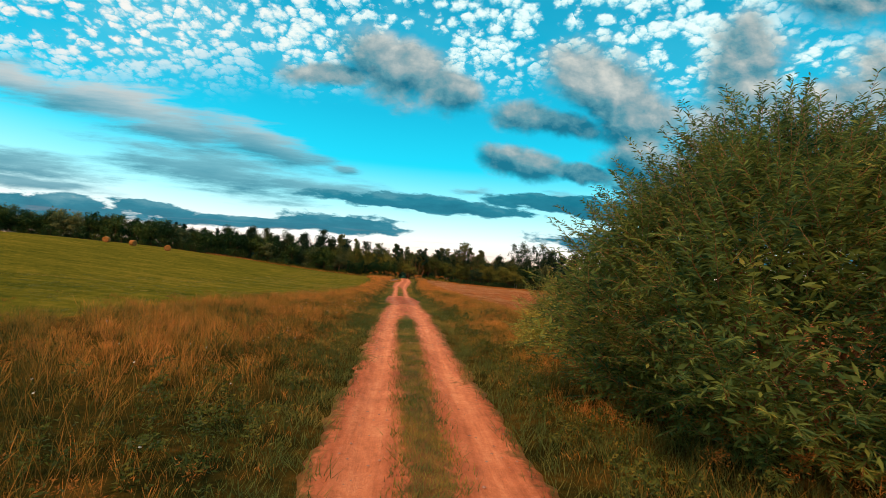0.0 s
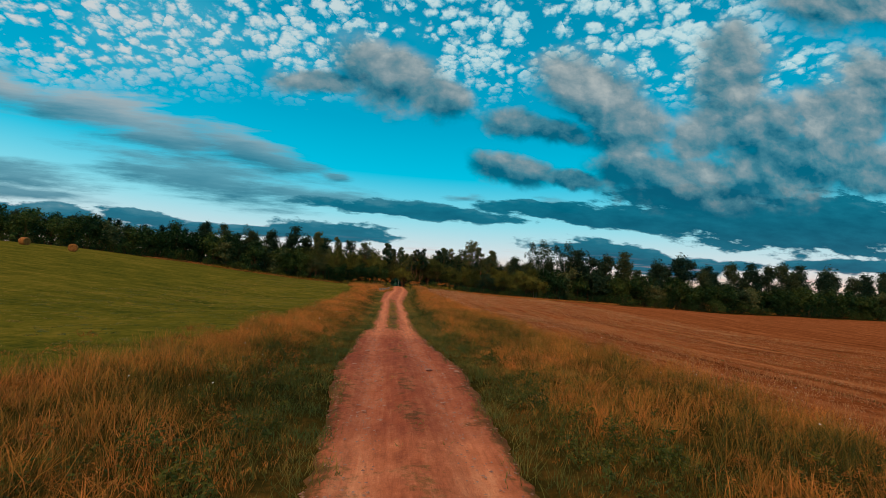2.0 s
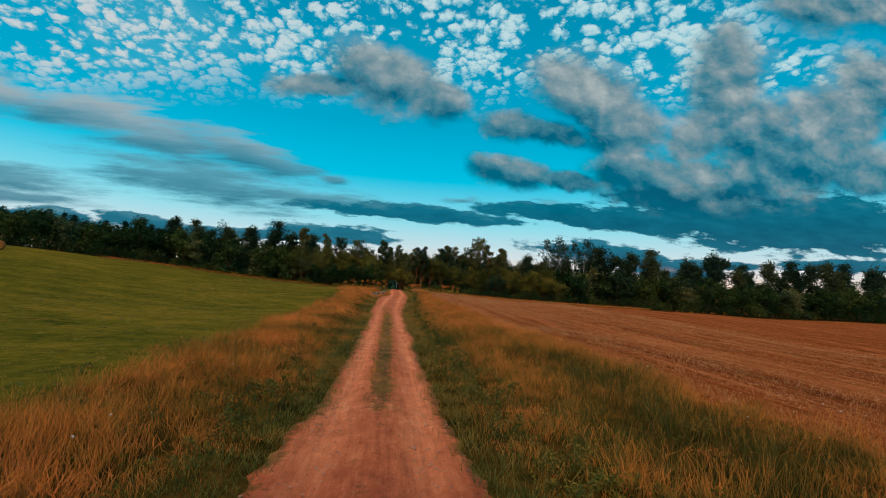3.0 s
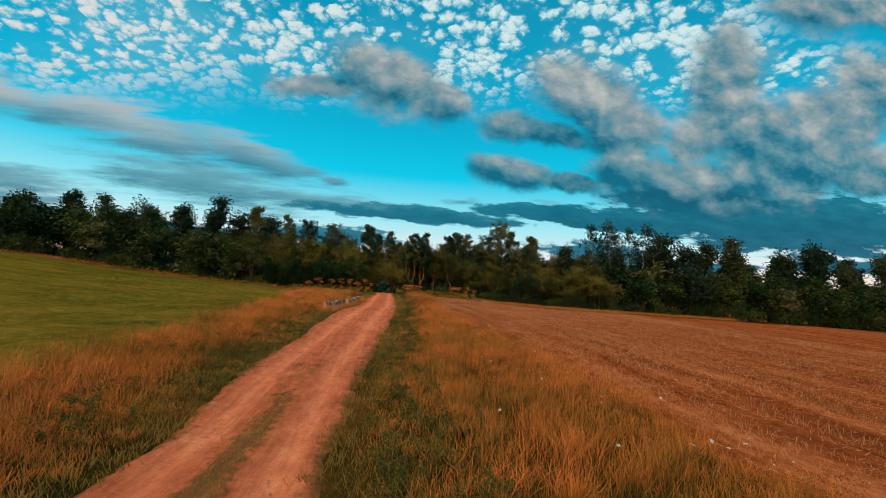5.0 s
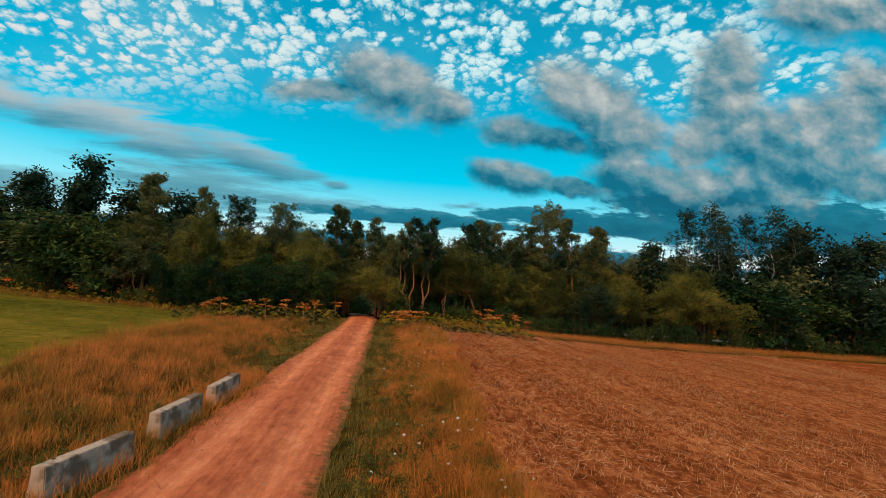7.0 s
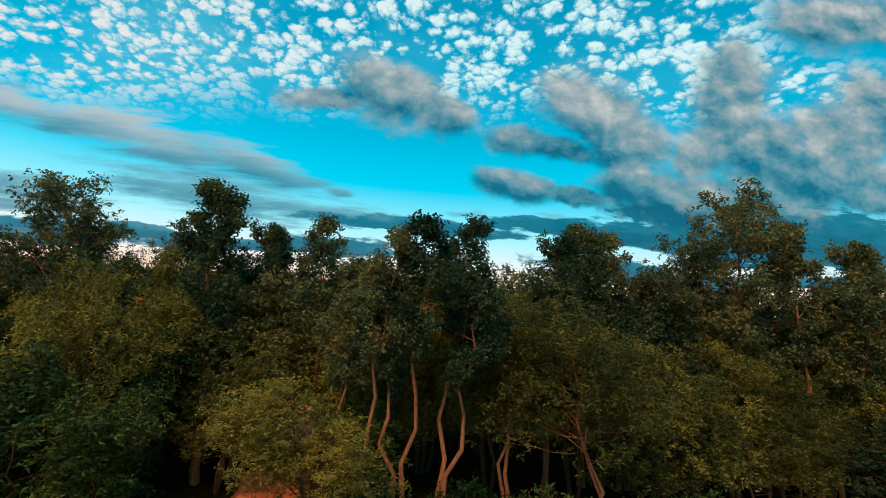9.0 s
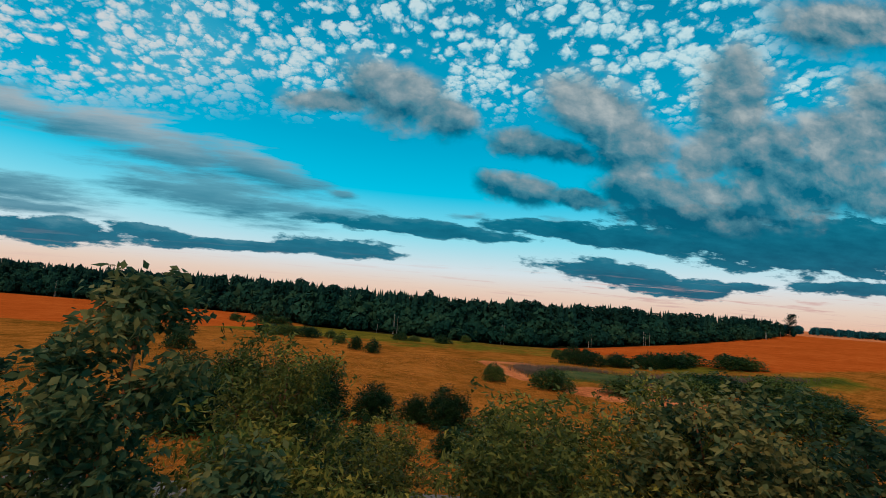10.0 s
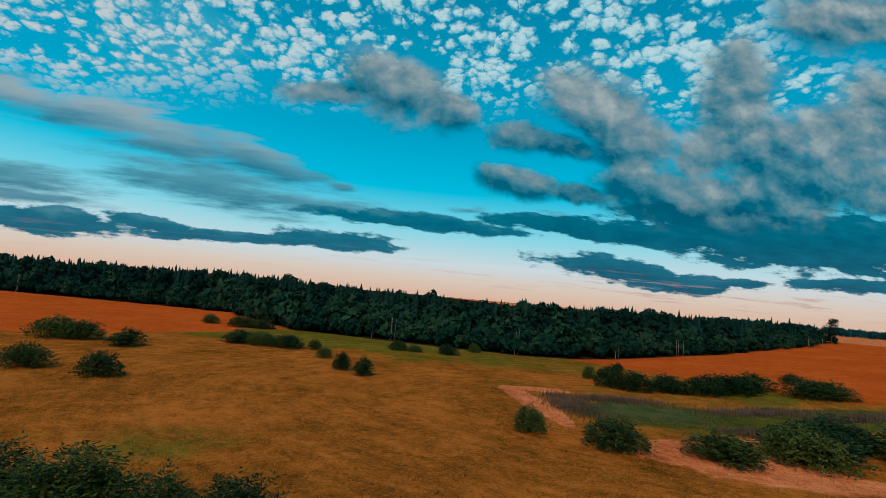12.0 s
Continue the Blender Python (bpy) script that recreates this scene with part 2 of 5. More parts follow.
def leaf_material(name, dark, mid, pale, glow=0.35, gloss=0.55, clump=0.9):
    """Leaves: colour varies from leaf to leaf and from bough to bough, light passes through."""
    m, n = material(name)
    each = n.put("ShaderNodeNewGeometry", 8)
    bough = n.noise(position(n), clump, 3.0)
    tree = n.put("ShaderNodeObjectInfo", 5)
    f = n.math("ADD", n.math("MULTIPLY", each, 0.34), n.math("ADD", n.math("MULTIPLY", bough, 1.0), n.math("MULTIPLY", n.math("SUBTRACT", tree, 0.3), 0.42)))
    c = n.ramp(f, [(0.3, dark), (0.75, mid), (1.0, pale)])
    body = n.put("ShaderNodeBsdfPrincipled", 0, None, Base_Color=c, Roughness=gloss, Specular_IOR_Level=0.10)
    back = n.put("ShaderNodeBsdfTranslucent", 0, None, Color=c)
    n.put("ShaderNodeOutputMaterial", 0, None, Surface=n.put("ShaderNodeMixShader", 0, None, i0=glow, i1=body, i2=back))
    return m


def blade_material(name, root, mid, tips, patch=0.25):
    """Grass blades: colour runs from the root to the tip and changes over the ground in patches."""
    m, n = material(name)
    each = n.put("ShaderNodeNewGeometry", 8)
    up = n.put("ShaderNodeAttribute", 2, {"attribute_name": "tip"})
    spots = n.noise(position(n), patch, 4.0, 0.6)
    dry_end = n.step(n.put("ShaderNodeSeparateXYZ", 1, None, i0=position(n)), 45.0, 100.0)
    f = n.math("ADD", n.math("ADD", n.math("MULTIPLY", each, 0.5), n.math("MULTIPLY", dry_end, 0.36)), n.math("MULTIPLY", n.math("SUBTRACT", spots, 0.46), 3.0))
    f = n.math("ADD", f, n.math("MULTIPLY", n.math("SUBTRACT", n.noise(position(n), 3.2, 2.0), 0.5), 1.5))
    top = n.ramp(f, tips)
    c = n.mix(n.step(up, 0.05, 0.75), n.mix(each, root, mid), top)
    body = n.put("ShaderNodeBsdfPrincipled", 0, None, Base_Color=c, Roughness=0.65, Specular_IOR_Level=0.25)
    back = n.put("ShaderNodeBsdfTranslucent", 0, None, Color=c)
    n.put("ShaderNodeOutputMaterial", 0, None, Surface=n.put("ShaderNodeMixShader", 0, None, i0=0.3, i1=body, i2=back))
    return m


def bark_material(name, a, b, bands=0.0):
    m, n = material(name)
    p = n.put("ShaderNodeTexCoord", 3)
    long = n.put("ShaderNodeMapping", 0, None, Vector=p, Scale=(9, 9, 2.0))
    f = n.noise(long, 2.0, 6.0, 0.65)
    c = n.ramp(f, [(0.3, a), (0.7, b)])
    if bands:
        ring = n.noise(n.put("ShaderNodeMapping", 0, None, Vector=p, Scale=(1.5, 1.5, 7)), 2.2, 4.0)
        c = n.mix(n.step(ring, 0.55, 0.62), c, (0.03, 0.025, 0.02, 1))
    finish(n, c, 0.85, f, 0.02)
    return m


M_ALDER = leaf_material("alder_leaf", (0.008, 0.032, 0.024, 1), (0.070, 0.115, 0.052, 1), (0.23, 0.210, 0.072, 1), 0.36)
M_WILLOW = leaf_material("willow_leaf", (0.016, 0.030, 0.010, 1), (0.112, 0.126, 0.028, 1), (0.34, 0.28, 0.050, 1), 0.32, 0.55, 0.7)
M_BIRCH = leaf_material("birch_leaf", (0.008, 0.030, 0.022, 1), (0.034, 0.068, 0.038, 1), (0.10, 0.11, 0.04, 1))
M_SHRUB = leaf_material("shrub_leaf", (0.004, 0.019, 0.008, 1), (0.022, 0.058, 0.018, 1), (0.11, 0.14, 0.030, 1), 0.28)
M_OSIER = leaf_material("osier_leaf", (0.034, 0.090, 0.036, 1), (0.26, 0.30, 0.062, 1), (0.68, 0.52, 0.10, 1), 0.5, 0.55, 1.1)
M_WEED = leaf_material("hogweed_leaf", (0.002, 0.010, 0.003, 1), (0.007, 0.020, 0.003, 1), (0.18, 0.115, 0.004, 1), 0.12)
M_UMBEL = leaf_material("dry_umbel", (0.26, 0.07, 0.010, 1), (0.50, 0.16, 0.02, 1), (0.68, 0.28, 0.04, 1))
M_PETAL = leaf_material("petal", (0.40, 0.32, 0.26, 1), (0.60, 0.52, 0.44, 1), (0.74, 0.70, 0.62, 1))


def wood_material(name, dark, mid, pale):
    """Far woods: every tree has its own tone, with finer change within the crown."""
    m, n = material(name)
    each = n.put("ShaderNodeNewGeometry", 8)
    tone = n.put("ShaderNodeAttribute", 2, {"attribute_name": "tone"})
    f = n.math("ADD", n.math("MULTIPLY", tone, 0.6), n.math("ADD", n.math("MULTIPLY", each, 0.22), n.math("MULTIPLY", n.noise(position(n), 0.05, 2.0), 0.3)))
    c = n.ramp(f, [(0.2, dark), (0.6, mid), (1.0, pale)])
    finish(n, c, 0.8, None, 0.02, 0.05)
    return m


M_FOREST = wood_material("forest_needles", (0.003, 0.020, 0.018, 1), (0.007, 0.034, 0.028, 1), (0.018, 0.050, 0.034, 1))
# leaf green of the forest edge, its teal cast painted in for aerial haze
M_FRONT = wood_material("forest_leaf", (0.005, 0.030, 0.025, 1), (0.013, 0.052, 0.036, 1), (0.036, 0.082, 0.044, 1))
# the blue in the horizon trees is distance haze, mixed into their base colour
M_HAZY_WOOD = wood_material("haze_tinted_wood", (0.006, 0.055, 0.070, 1), (0.010, 0.070, 0.085, 1), (0.020, 0.085, 0.095, 1))
M_BARK = bark_material("orange_bark", (0.16, 0.060, 0.026, 1), (0.52, 0.20, 0.085, 1))
M_TWIG = bark_material("dark_bark", (0.06, 0.030, 0.016, 1), (0.20, 0.085, 0.038, 1))
M_BIRCHBARK = bark_material("birch_bark", (0.40, 0.34, 0.30, 1), (0.62, 0.54, 0.48, 1), 1.0)
M_STEM = bark_material("dry_stem", (0.22, 0.09, 0.03, 1), (0.42, 0.2, 0.07, 1))
M_HERB = leaf_material("herb_leaf", (0.026, 0.045, 0.012, 1), (0.10, 0.11, 0.018, 1), (0.32, 0.20, 0.03, 1), 0.3)
M_PANICLE = leaf_material("seed_head", (0.22, 0.075, 0.014, 1), (0.50, 0.165, 0.030, 1), (0.74, 0.30, 0.07, 1), 0.35, 0.7, 0.5)
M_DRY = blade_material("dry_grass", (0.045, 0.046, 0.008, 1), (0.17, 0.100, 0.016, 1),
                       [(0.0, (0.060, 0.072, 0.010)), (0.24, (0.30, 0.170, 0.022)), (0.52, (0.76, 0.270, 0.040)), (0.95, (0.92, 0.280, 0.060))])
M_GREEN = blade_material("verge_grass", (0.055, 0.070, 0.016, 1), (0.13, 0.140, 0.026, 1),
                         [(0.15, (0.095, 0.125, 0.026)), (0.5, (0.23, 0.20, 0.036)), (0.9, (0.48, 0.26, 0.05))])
M_REED = blade_material("reed", (0.05, 0.04, 0.03, 1), (0.10, 0.07, 0.05, 1), [(0.2, (0.06, 0.07, 0.035)), (0.5, (0.16, 0.10, 0.08)), (0.9, (0.24, 0.15, 0.11))])
M_STUBBLE = blade_material("stubble", (0.30, 0.10, 0.03, 1), (0.5, 0.19, 0.06, 1),
                           [(0.15, (0.42, 0.14, 0.04)), (0.45, (0.64, 0.26, 0.09)), (0.9, (0.72, 0.36, 0.15))])

M_STRAW = blade_material("loose_straw", (0.50, 0.21, 0.09, 1), (0.68, 0.33, 0.15, 1),
                         [(0.15, (0.40, 0.13, 0.05)), (0.45, (0.78, 0.38, 0.17)), (0.9, (0.86, 0.50, 0.27))], 0.6)
M_SEDGE = blade_material("sedge", (0.03, 0.05, 0.015, 1), (0.06, 0.09, 0.022, 1), [(0.15, (0.06, 0.13, 0.05)), (0.5, (0.12, 0.19, 0.07)), (0.9, (0.20, 0.22, 0.08))])


def ground_material():
    """One sheet of ground: cut fields, meadow, bare soil and forest floor darkened for shade, mixed by where they lie.
    """
    m, n = material("ground")
    p = position(n)
    za = n.put("ShaderNodeSeparateColor", 0, None, i0=n.put("ShaderNodeVertexColor", 0, {"layer_name": "zone_a"})).node
    zb = n.put("ShaderNodeSeparateColor", 0, None, i0=n.put("ShaderNodeVertexColor", 0, {"layer_name": "zone_b"})).node
    fine, mid, wide = n.noise(p, 9.0, 6.0, 0.65), n.noise(p, 0.7, 5.0, 0.6), n.noise(p, 0.05, 4.0)
    f = n.math("ADD", n.math("MULTIPLY", fine, 0.45), n.math("MULTIPLY", mid, 0.55))
    here = n.put("ShaderNodeVectorMath", 0, {"operation": "SUBTRACT"}, i0=p, i1=(75.0, 290.0, 0.0))
    here = n.put("ShaderNodeMapping", 0, None, Vector=here, Scale=(0.8, 1.25, 0))
    axis = n.put("ShaderNodeSeparateXYZ", 0, None, i0=here).node
    ring = n.math("ADD", n.put("ShaderNodeVectorMath", 1, {"operation": "LENGTH"}, i0=here), n.math("MULTIPLY", n.noise(p, 0.03, 2.0), 14.0))
    mown = n.noise(n.vec(n.math("MULTIPLY", ring, 0.55), n.math("MULTIPLY", n.math("ARCTAN2", axis.outputs[0], axis.outputs[1]), 4.0)), 1.0, 4.0, 0.6)
    tuft = n.noise(p, 0.28, 7.0, 0.68)
    fw = n.math("ADD", n.math("MULTIPLY", f, 0.35), n.math("ADD", n.math("MULTIPLY", wide, 0.25), n.math("ADD", n.math("MULTIPLY", mown, 0.2), n.math("MULTIPLY", tuft, 0.32))))
    fw = n.math("MULTIPLY_ADD", n.math("SUBTRACT", n.math("ADD", fw, n.math("MULTIPLY", n.math("SUBTRACT", n.noise(p, 2.2, 5.0, 0.72), 0.5), 0.42)), 0.56), 1.35, 0.52)
    dry = n.ramp(fw, [(0.36, (0.095, 0.047, 0.007)), (0.50, (0.29, 0.098, 0.014)), (0.64, (0.50, 0.165, 0.028))])
    green = n.ramp(fw, [(0.36, (0.055, 0.064, 0.010)), (0.54, (0.150, 0.122, 0.014)), (0.74, (0.30, 0.185, 0.028))])
    rows = n.put("ShaderNodeMapping", 0, None, Vector=p, Scale=(2.4, 0.07, 1), Rotation=(0, 0, 0.10))
    straw = n.math("ADD", n.math("MULTIPLY", n.noise(rows, 1.3, 6.0, 0.68), 0.5), n.math("MULTIPLY", n.noise(rows, 0.30, 3.0, 0.5), 0.72))
    litter = n.noise(n.put("ShaderNodeMapping", 0, None, Vector=p, Scale=(1.0, 0.6, 1)), 4.0, 9.0, 0.80)
    strewn_end = n.step(n.put("ShaderNodeSeparateXYZ", 1, None, i0=p), 80.0, 108.0)
    lines = n.math("MULTIPLY", n.math("SUBTRACT", straw, 0.61), n.math("MULTIPLY_ADD", strewn_end, -0.42, 0.66))
    cut = n.ramp(n.math("ADD", n.math("ADD", lines, 0.5), n.math("ADD", n.math("MULTIPLY", n.math("SUBTRACT", f, 0.5), 0.35), n.math("MULTIPLY", n.math("SUBTRACT", litter, 0.5), n.math("MULTIPLY_ADD", strewn_end, 0.55, 0.42)))),
                 [(0.36, (0.11, 0.028, 0.009)), (0.50, (0.30, 0.076, 0.021)), (0.64, (0.60, 0.200, 0.068))])
    crop = n.ramp(fw, [(0.36, (0.36, 0.062, 0.008)), (0.52, (0.50, 0.092, 0.013)), (0.68, (0.60, 0.14, 0.024))])
    soil = n.ramp(fw, [(0.34, (0.30, 0.085, 0.028)), (0.5, (0.64, 0.190, 0.070)), (0.66, (0.80, 0.31, 0.135))])
    # woodland floor, with the shade under trees and broad leaves put into its colour
    shaded_floor = n.ramp(f, [(0.3, (0.010, 0.012, 0.006)), (0.6, (0.035, 0.03, 0.012)), (0.8, (0.08, 0.05, 0.02))])
    reed = n.ramp(fw, [(0.38, (0.035, 0.045, 0.008)), (0.52, (0.075, 0.085, 0.014)), (0.66, (0.15, 0.12, 0.025))])
    zc = n.put("ShaderNodeSeparateColor", 0, None, i0=n.put("ShaderNodeVertexColor", 0, {"layer_name": "zone_c"})).node
    turf = n.ramp(fw, [(0.38, (0.020, 0.020, 0.005)), (0.52, (0.060, 0.040, 0.008)), (0.66, (0.15, 0.07, 0.014))])
    c = dry
    for w, add in ((zc.outputs[0], turf), (za.outputs[0], green), (za.outputs[1], cut), (za.outputs[2], crop), (zb.outputs[0], soil), (zb.outputs[1], shaded_floor), (zb.outputs[2], reed)):
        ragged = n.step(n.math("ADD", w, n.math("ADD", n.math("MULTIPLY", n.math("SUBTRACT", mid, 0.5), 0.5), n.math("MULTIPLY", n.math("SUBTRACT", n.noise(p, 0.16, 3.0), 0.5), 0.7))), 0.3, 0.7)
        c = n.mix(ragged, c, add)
    finish(n, c, 0.95, n.math("ADD", fine, n.math("MULTIPLY", straw, 0.6)), 0.10, 0.0)
    return m


def road_material():
    """Packed reddish sand with paler wheel tracks, damp patches and grit."""
    m, n = material("sandy_track")
    p = position(n)
    wear = n.put("ShaderNodeSeparateColor", 0, None, i0=n.put("ShaderNodeVertexColor", 0, {"layer_name": "wear"})).node
    long = n.put("ShaderNodeMapping", 0, None, Vector=p, Scale=(3.6, 0.22, 1), Rotation=(0, 0, 0.02))
    blot = n.put("ShaderNodeMapping", 0, None, Vector=p, Scale=(1.6, 0.8, 1))
    streak, grit, spot, loose = n.noise(long, 2.0, 7.0, 0.68), n.noise(p, 18.0, 6.0, 0.75), n.noise(p, 0.5, 5.0, 0.6), n.noise(blot, 2.4, 6.0, 0.7)
    f = n.math("ADD", n.math("MULTIPLY", streak, 0.30), n.math("ADD", n.math("MULTIPLY", grit, 0.20), n.math("ADD", n.math("MULTIPLY", spot, 0.22), n.math("MULTIPLY", loose, 0.34))))
    f = n.math("MULTIPLY_ADD", n.math("SUBTRACT", f, 0.53), 1.45, 0.525)
    sand = n.ramp(f, [(0.34, (0.24, 0.056, 0.022)), (0.46, (0.46, 0.112, 0.042)), (0.56, (0.60, 0.155, 0.060)), (0.70, (0.80, 0.27, 0.115))])
    track = n.ramp(f, [(0.34, (0.50, 0.130, 0.050)), (0.52, (0.76, 0.225, 0.092)), (0.68, (0.92, 0.35, 0.160))])
    turf = n.ramp(f, [(0.35, (0.06, 0.046, 0.010)), (0.55, (0.17, 0.088, 0.020)), (0.7, (0.38, 0.15, 0.045))])
    c = n.mix(wear.outputs[0], sand, track)
    t = n.step(n.math("ADD", wear.outputs[1], n.math("ADD", n.math("MULTIPLY", n.math("SUBTRACT", spot, 0.5), 1.4), n.math("MULTIPLY", n.math("SUBTRACT", n.noise(p, 5.0, 5.0, 0.65), 0.5), 1.5))), 0.25, 0.62)
    c = n.mix(n.math("MULTIPLY", t, 0.85), c, turf)
    damp = n.math("MULTIPLY", n.step(n.math("ADD", wear.outputs[2], n.math("MULTIPLY", n.math("SUBTRACT", spot, 0.5), 0.8)), 0.35, 0.75), 0.75)
    c = n.mix(damp, c, n.mix(1.0, c, (0.62, 0.5, 0.5, 1), "MULTIPLY"))
    finish(n, c, 0.92, n.math("ADD", n.math("MULTIPLY", streak, 0.6), n.math("MULTIPLY", grit, 0.6)), 0.08, 0.15)
    return m


def stone_material(name, a, b, stain, scale=3.0):
    m, n = material(name)
    p = n.put("ShaderNodeTexCoord", 3)
    f = n.noise(p, scale * 6, 8.0, 0.65)
    c = n.ramp(f, [(0.3, a), (0.7, b)])
    c = n.mix(n.step(n.noise(p, scale, 5.0, 0.6), 0.5, 0.62), c, stain)
    finish(n, c, 0.9, f, 0.015, 0.2)
    return m


M_GROUND, M_ROAD = ground_material(), road_material()
M_CONCRETE = stone_material("weathered_concrete", (0.40, 0.27, 0.19, 1), (0.62, 0.46, 0.35, 1), (0.20, 0.125, 0.08, 1), 1.6)
M_STONE = stone_material("field_stone", (0.34, 0.14, 0.09, 1), (0.58, 0.29, 0.19, 1), (0.24, 0.11, 0.08, 1))
M_ASPHALT = stone_material("asphalt", (0.10, 0.09, 0.09, 1), (0.19, 0.17, 0.165, 1), (0.08, 0.075, 0.075, 1), 0.4)
M_HAY = stone_material("hay", (0.30, 0.10, 0.02, 1), (0.46, 0.18, 0.04, 1), (0.22, 0.07, 0.015, 1), 4.0)

# ---- mesh helpers ----


def part(name, verts, faces, mat, parent=None, label="", smooth=False):
    """One mesh object from vertices and faces, under a thing or part."""
    me = bpy.data.meshes.new(name)
    me.from_pydata([tuple(v) for v in verts], [], faces)
    me.materials.append(mat)
    if smooth:
        me.polygons.foreach_set("use_smooth", np.ones(len(me.polygons), dtype=bool))
    me.update()
    ob = new(name, me)
    if parent is not None:
        ob.parent = parent
    return tagged(ob, label)


def quick(name, verts, loops, size, mat, parent=None):
    """A big mesh from numpy arrays whose faces all have the same number of corners."""
    me = bpy.data.meshes.new(name)
    verts, loops = np.asarray(verts, dtype=np.float32), np.asarray(loops, dtype=np.int32).ravel()
    count = len(loops) // size
    me.vertices.add(len(verts))
    me.vertices.foreach_set("co", verts.ravel())
    me.loops.add(len(loops))
    me.loops.foreach_set("vertex_index", loops)
    me.polygons.add(count)
    me.polygons.foreach_set("loop_start", np.arange(0, count * size, size, dtype=np.int32))
    me.materials.append(mat)
    me.update(calc_edges=True)
    ob = new(name, me)
    if parent is not None:
        ob.parent = parent
    return ob


def tube(points, radii, sides=7):
    """A tapered, bent tube with a closed tip."""
    points = [Vector(p) for p in points]
    verts, faces = [], []
    for i, (p, r) in enumerate(zip(points, radii)):
        d = (points[min(i + 1, len(points) - 1)] - points[max(i - 1, 0)]).normalized()
        a = d.orthogonal().normalized() if abs(d.z) < 0.9 else (Vector((1, 0, 0)) - d * d.x).normalized()
        b = d.cross(a)
        for k in range(sides):
            w = 2 * math.pi * k / sides
            verts.append(p + (a * math.cos(w) + b * math.sin(w)) * r)
    for i in range(len(points) - 1):
        for k in range(sides):
            j = (k + 1) % sides
            faces.append((i * sides + k, i * sides + j, (i + 1) * sides + j, (i + 1) * sides + k))
    faces.append(tuple(range((len(points) - 1) * sides, len(points) * sides)))
    return verts, faces


def join(pieces):
    """Vertices and faces of several pieces as one."""
    verts, faces = [], []
    for v, f in pieces:
        o = len(verts)
        verts += list(v)
        faces += [tuple(i + o for i in q) for q in f]
    return verts, faces


def smooth_step(v, lo, hi):
    q = np.clip((np.asarray(v, dtype=float) - lo) / (hi - lo), 0, 1)
    return q * q * (3 - 2 * q)


def ripple(x, y, scale, seed=0):
    """Cheap smooth unevenness between about -1 and 1."""
    a = np.sin(x * scale * 1.7 + seed) * np.cos(y * scale * 1.3 - seed * 2.1)
    b = np.sin((x + y) * scale * 0.83 + seed * 0.7) * np.cos((x - 0.6 * y) * scale * 2.1 + seed)
    return 0.55 * a + 0.45 * b


# ---- lie of the land ----
def road_middle(y):
    return np.interp(y, [-20, 5, 20, 29, 38, 45, 53, 58, 70, 87, 94, 100, 110, 114, 120, 135, 148, 157, 164, 171, 185],
                     [0.54, 0.52, 0.46, 0.52, 0.56, 0.46, 0.18, 0.24, 0.25, 0.2, 0.12, 0.42, 0.7, 0.95, 1.4, 1.5, 1.5, 1.4, 1.05, 0.1, -2.2])


def road_half(y):
    return np.interp(y, [0, 18, 29, 38, 45, 53, 58, 70, 87, 94, 98, 110, 114, 120, 140, 152, 175, 184],
                     [1.48, 1.5, 1.66, 1.45, 1.85, 1.56, 1.3, 1.35, 1.42, 1.76, 1.75, 2.2, 2.1, 1.76, 1.6, 1.4, 1.3, 2.4]) + 0.08 * ripple(y, y * 0.3, 0.35)


def height(x, y):
    """Ground level at x, y (arrays)."""
    x, y = np.asarray(x, dtype=float), np.asarray(y, dtype=float)
    along = np.interp(y, [-40, 0, 30, 60, 88, 105, 118, 135, 158, 172, 184, 191, 205, 225, 260, 330, 400, 520, 800, 1500],
                      [-0.6, -0.6, -0.7, -0.95, -1.0, -0.5, -0.1, 0.2, 0.4, 0.0, -1.3, -1.4, -3.0, -4.5, -5.5, -6.0, -6.8, -6.0, 2.0, 8.0])
    left = np.interp(-x, [0, 6, 14, 25, 36, 50, 75, 100, 200, 500], [0, 0.1, -0.1, 0.5, 1.3, 2.5, 4.3, 4.9, 6.0, 7.0])
    right = np.interp(x, [0, 6, 12, 20, 35, 60, 90, 140, 300, 600], [0, 0.15, 0.0, -0.6, -0.9, -1.1, -1.5, -0.8, 2.0, 6.0])
    near = 1 - smooth_step(y, 160, 205)
    slope = np.clip((x - 80) * 0.075, 0, 14) * smooth_step(y, 215, 310) * (1 - smooth_step(y, 470, 900))
    bumps = 0.05 * ripple(x, y, 0.5, 2) + 0.10 * ripple(x, y, 0.12, 5) * smooth_step(np.abs(x - 0.4), 2, 8)
    return along + near * (left + right) + slope + bumps


def grid_lines(spans):
    out = []
    for a, b, count in spans:
        out += list(np.linspace(a, b, count, endpoint=False))
    return np.array(out + [spans[-1][1]])


def inside(x, y, cx, cy, rx, ry, turn=0.0, soft=0.3):
    c, s = math.cos(turn), math.sin(turn)
    dx, dy = x - cx, y - cy
    d = np.hypot((c * dx + s * dy) / rx, (-s * dx + c * dy) / ry) + 0.12 * ripple(x, y, 0.16, 3)
    return 1 - smooth_step(d, 1 - soft, 1 + soft)


def left_edge(y):
    """Where the tall verge gives way to the mown meadow."""
    return np.interp(y, [0, 25, 38, 48, 100, 118, 130, 145], [-14, -11, -8.5, -5.6, -6.0, -6.6, -8.5, -9.5]) + 0.5 * ripple(y, y, 0.4, 1)


def right_edge(y):
    """Where the tall verge gives way to the stubble."""
    return np.interp(y, [0, 30, 60, 90, 105, 115, 135, 150], [9.5, 9.2, 8.8, 8.4, 7.4, 6.4, 7.2, 8.0]) + 0.5 * ripple(y, y, 0.37, 4)


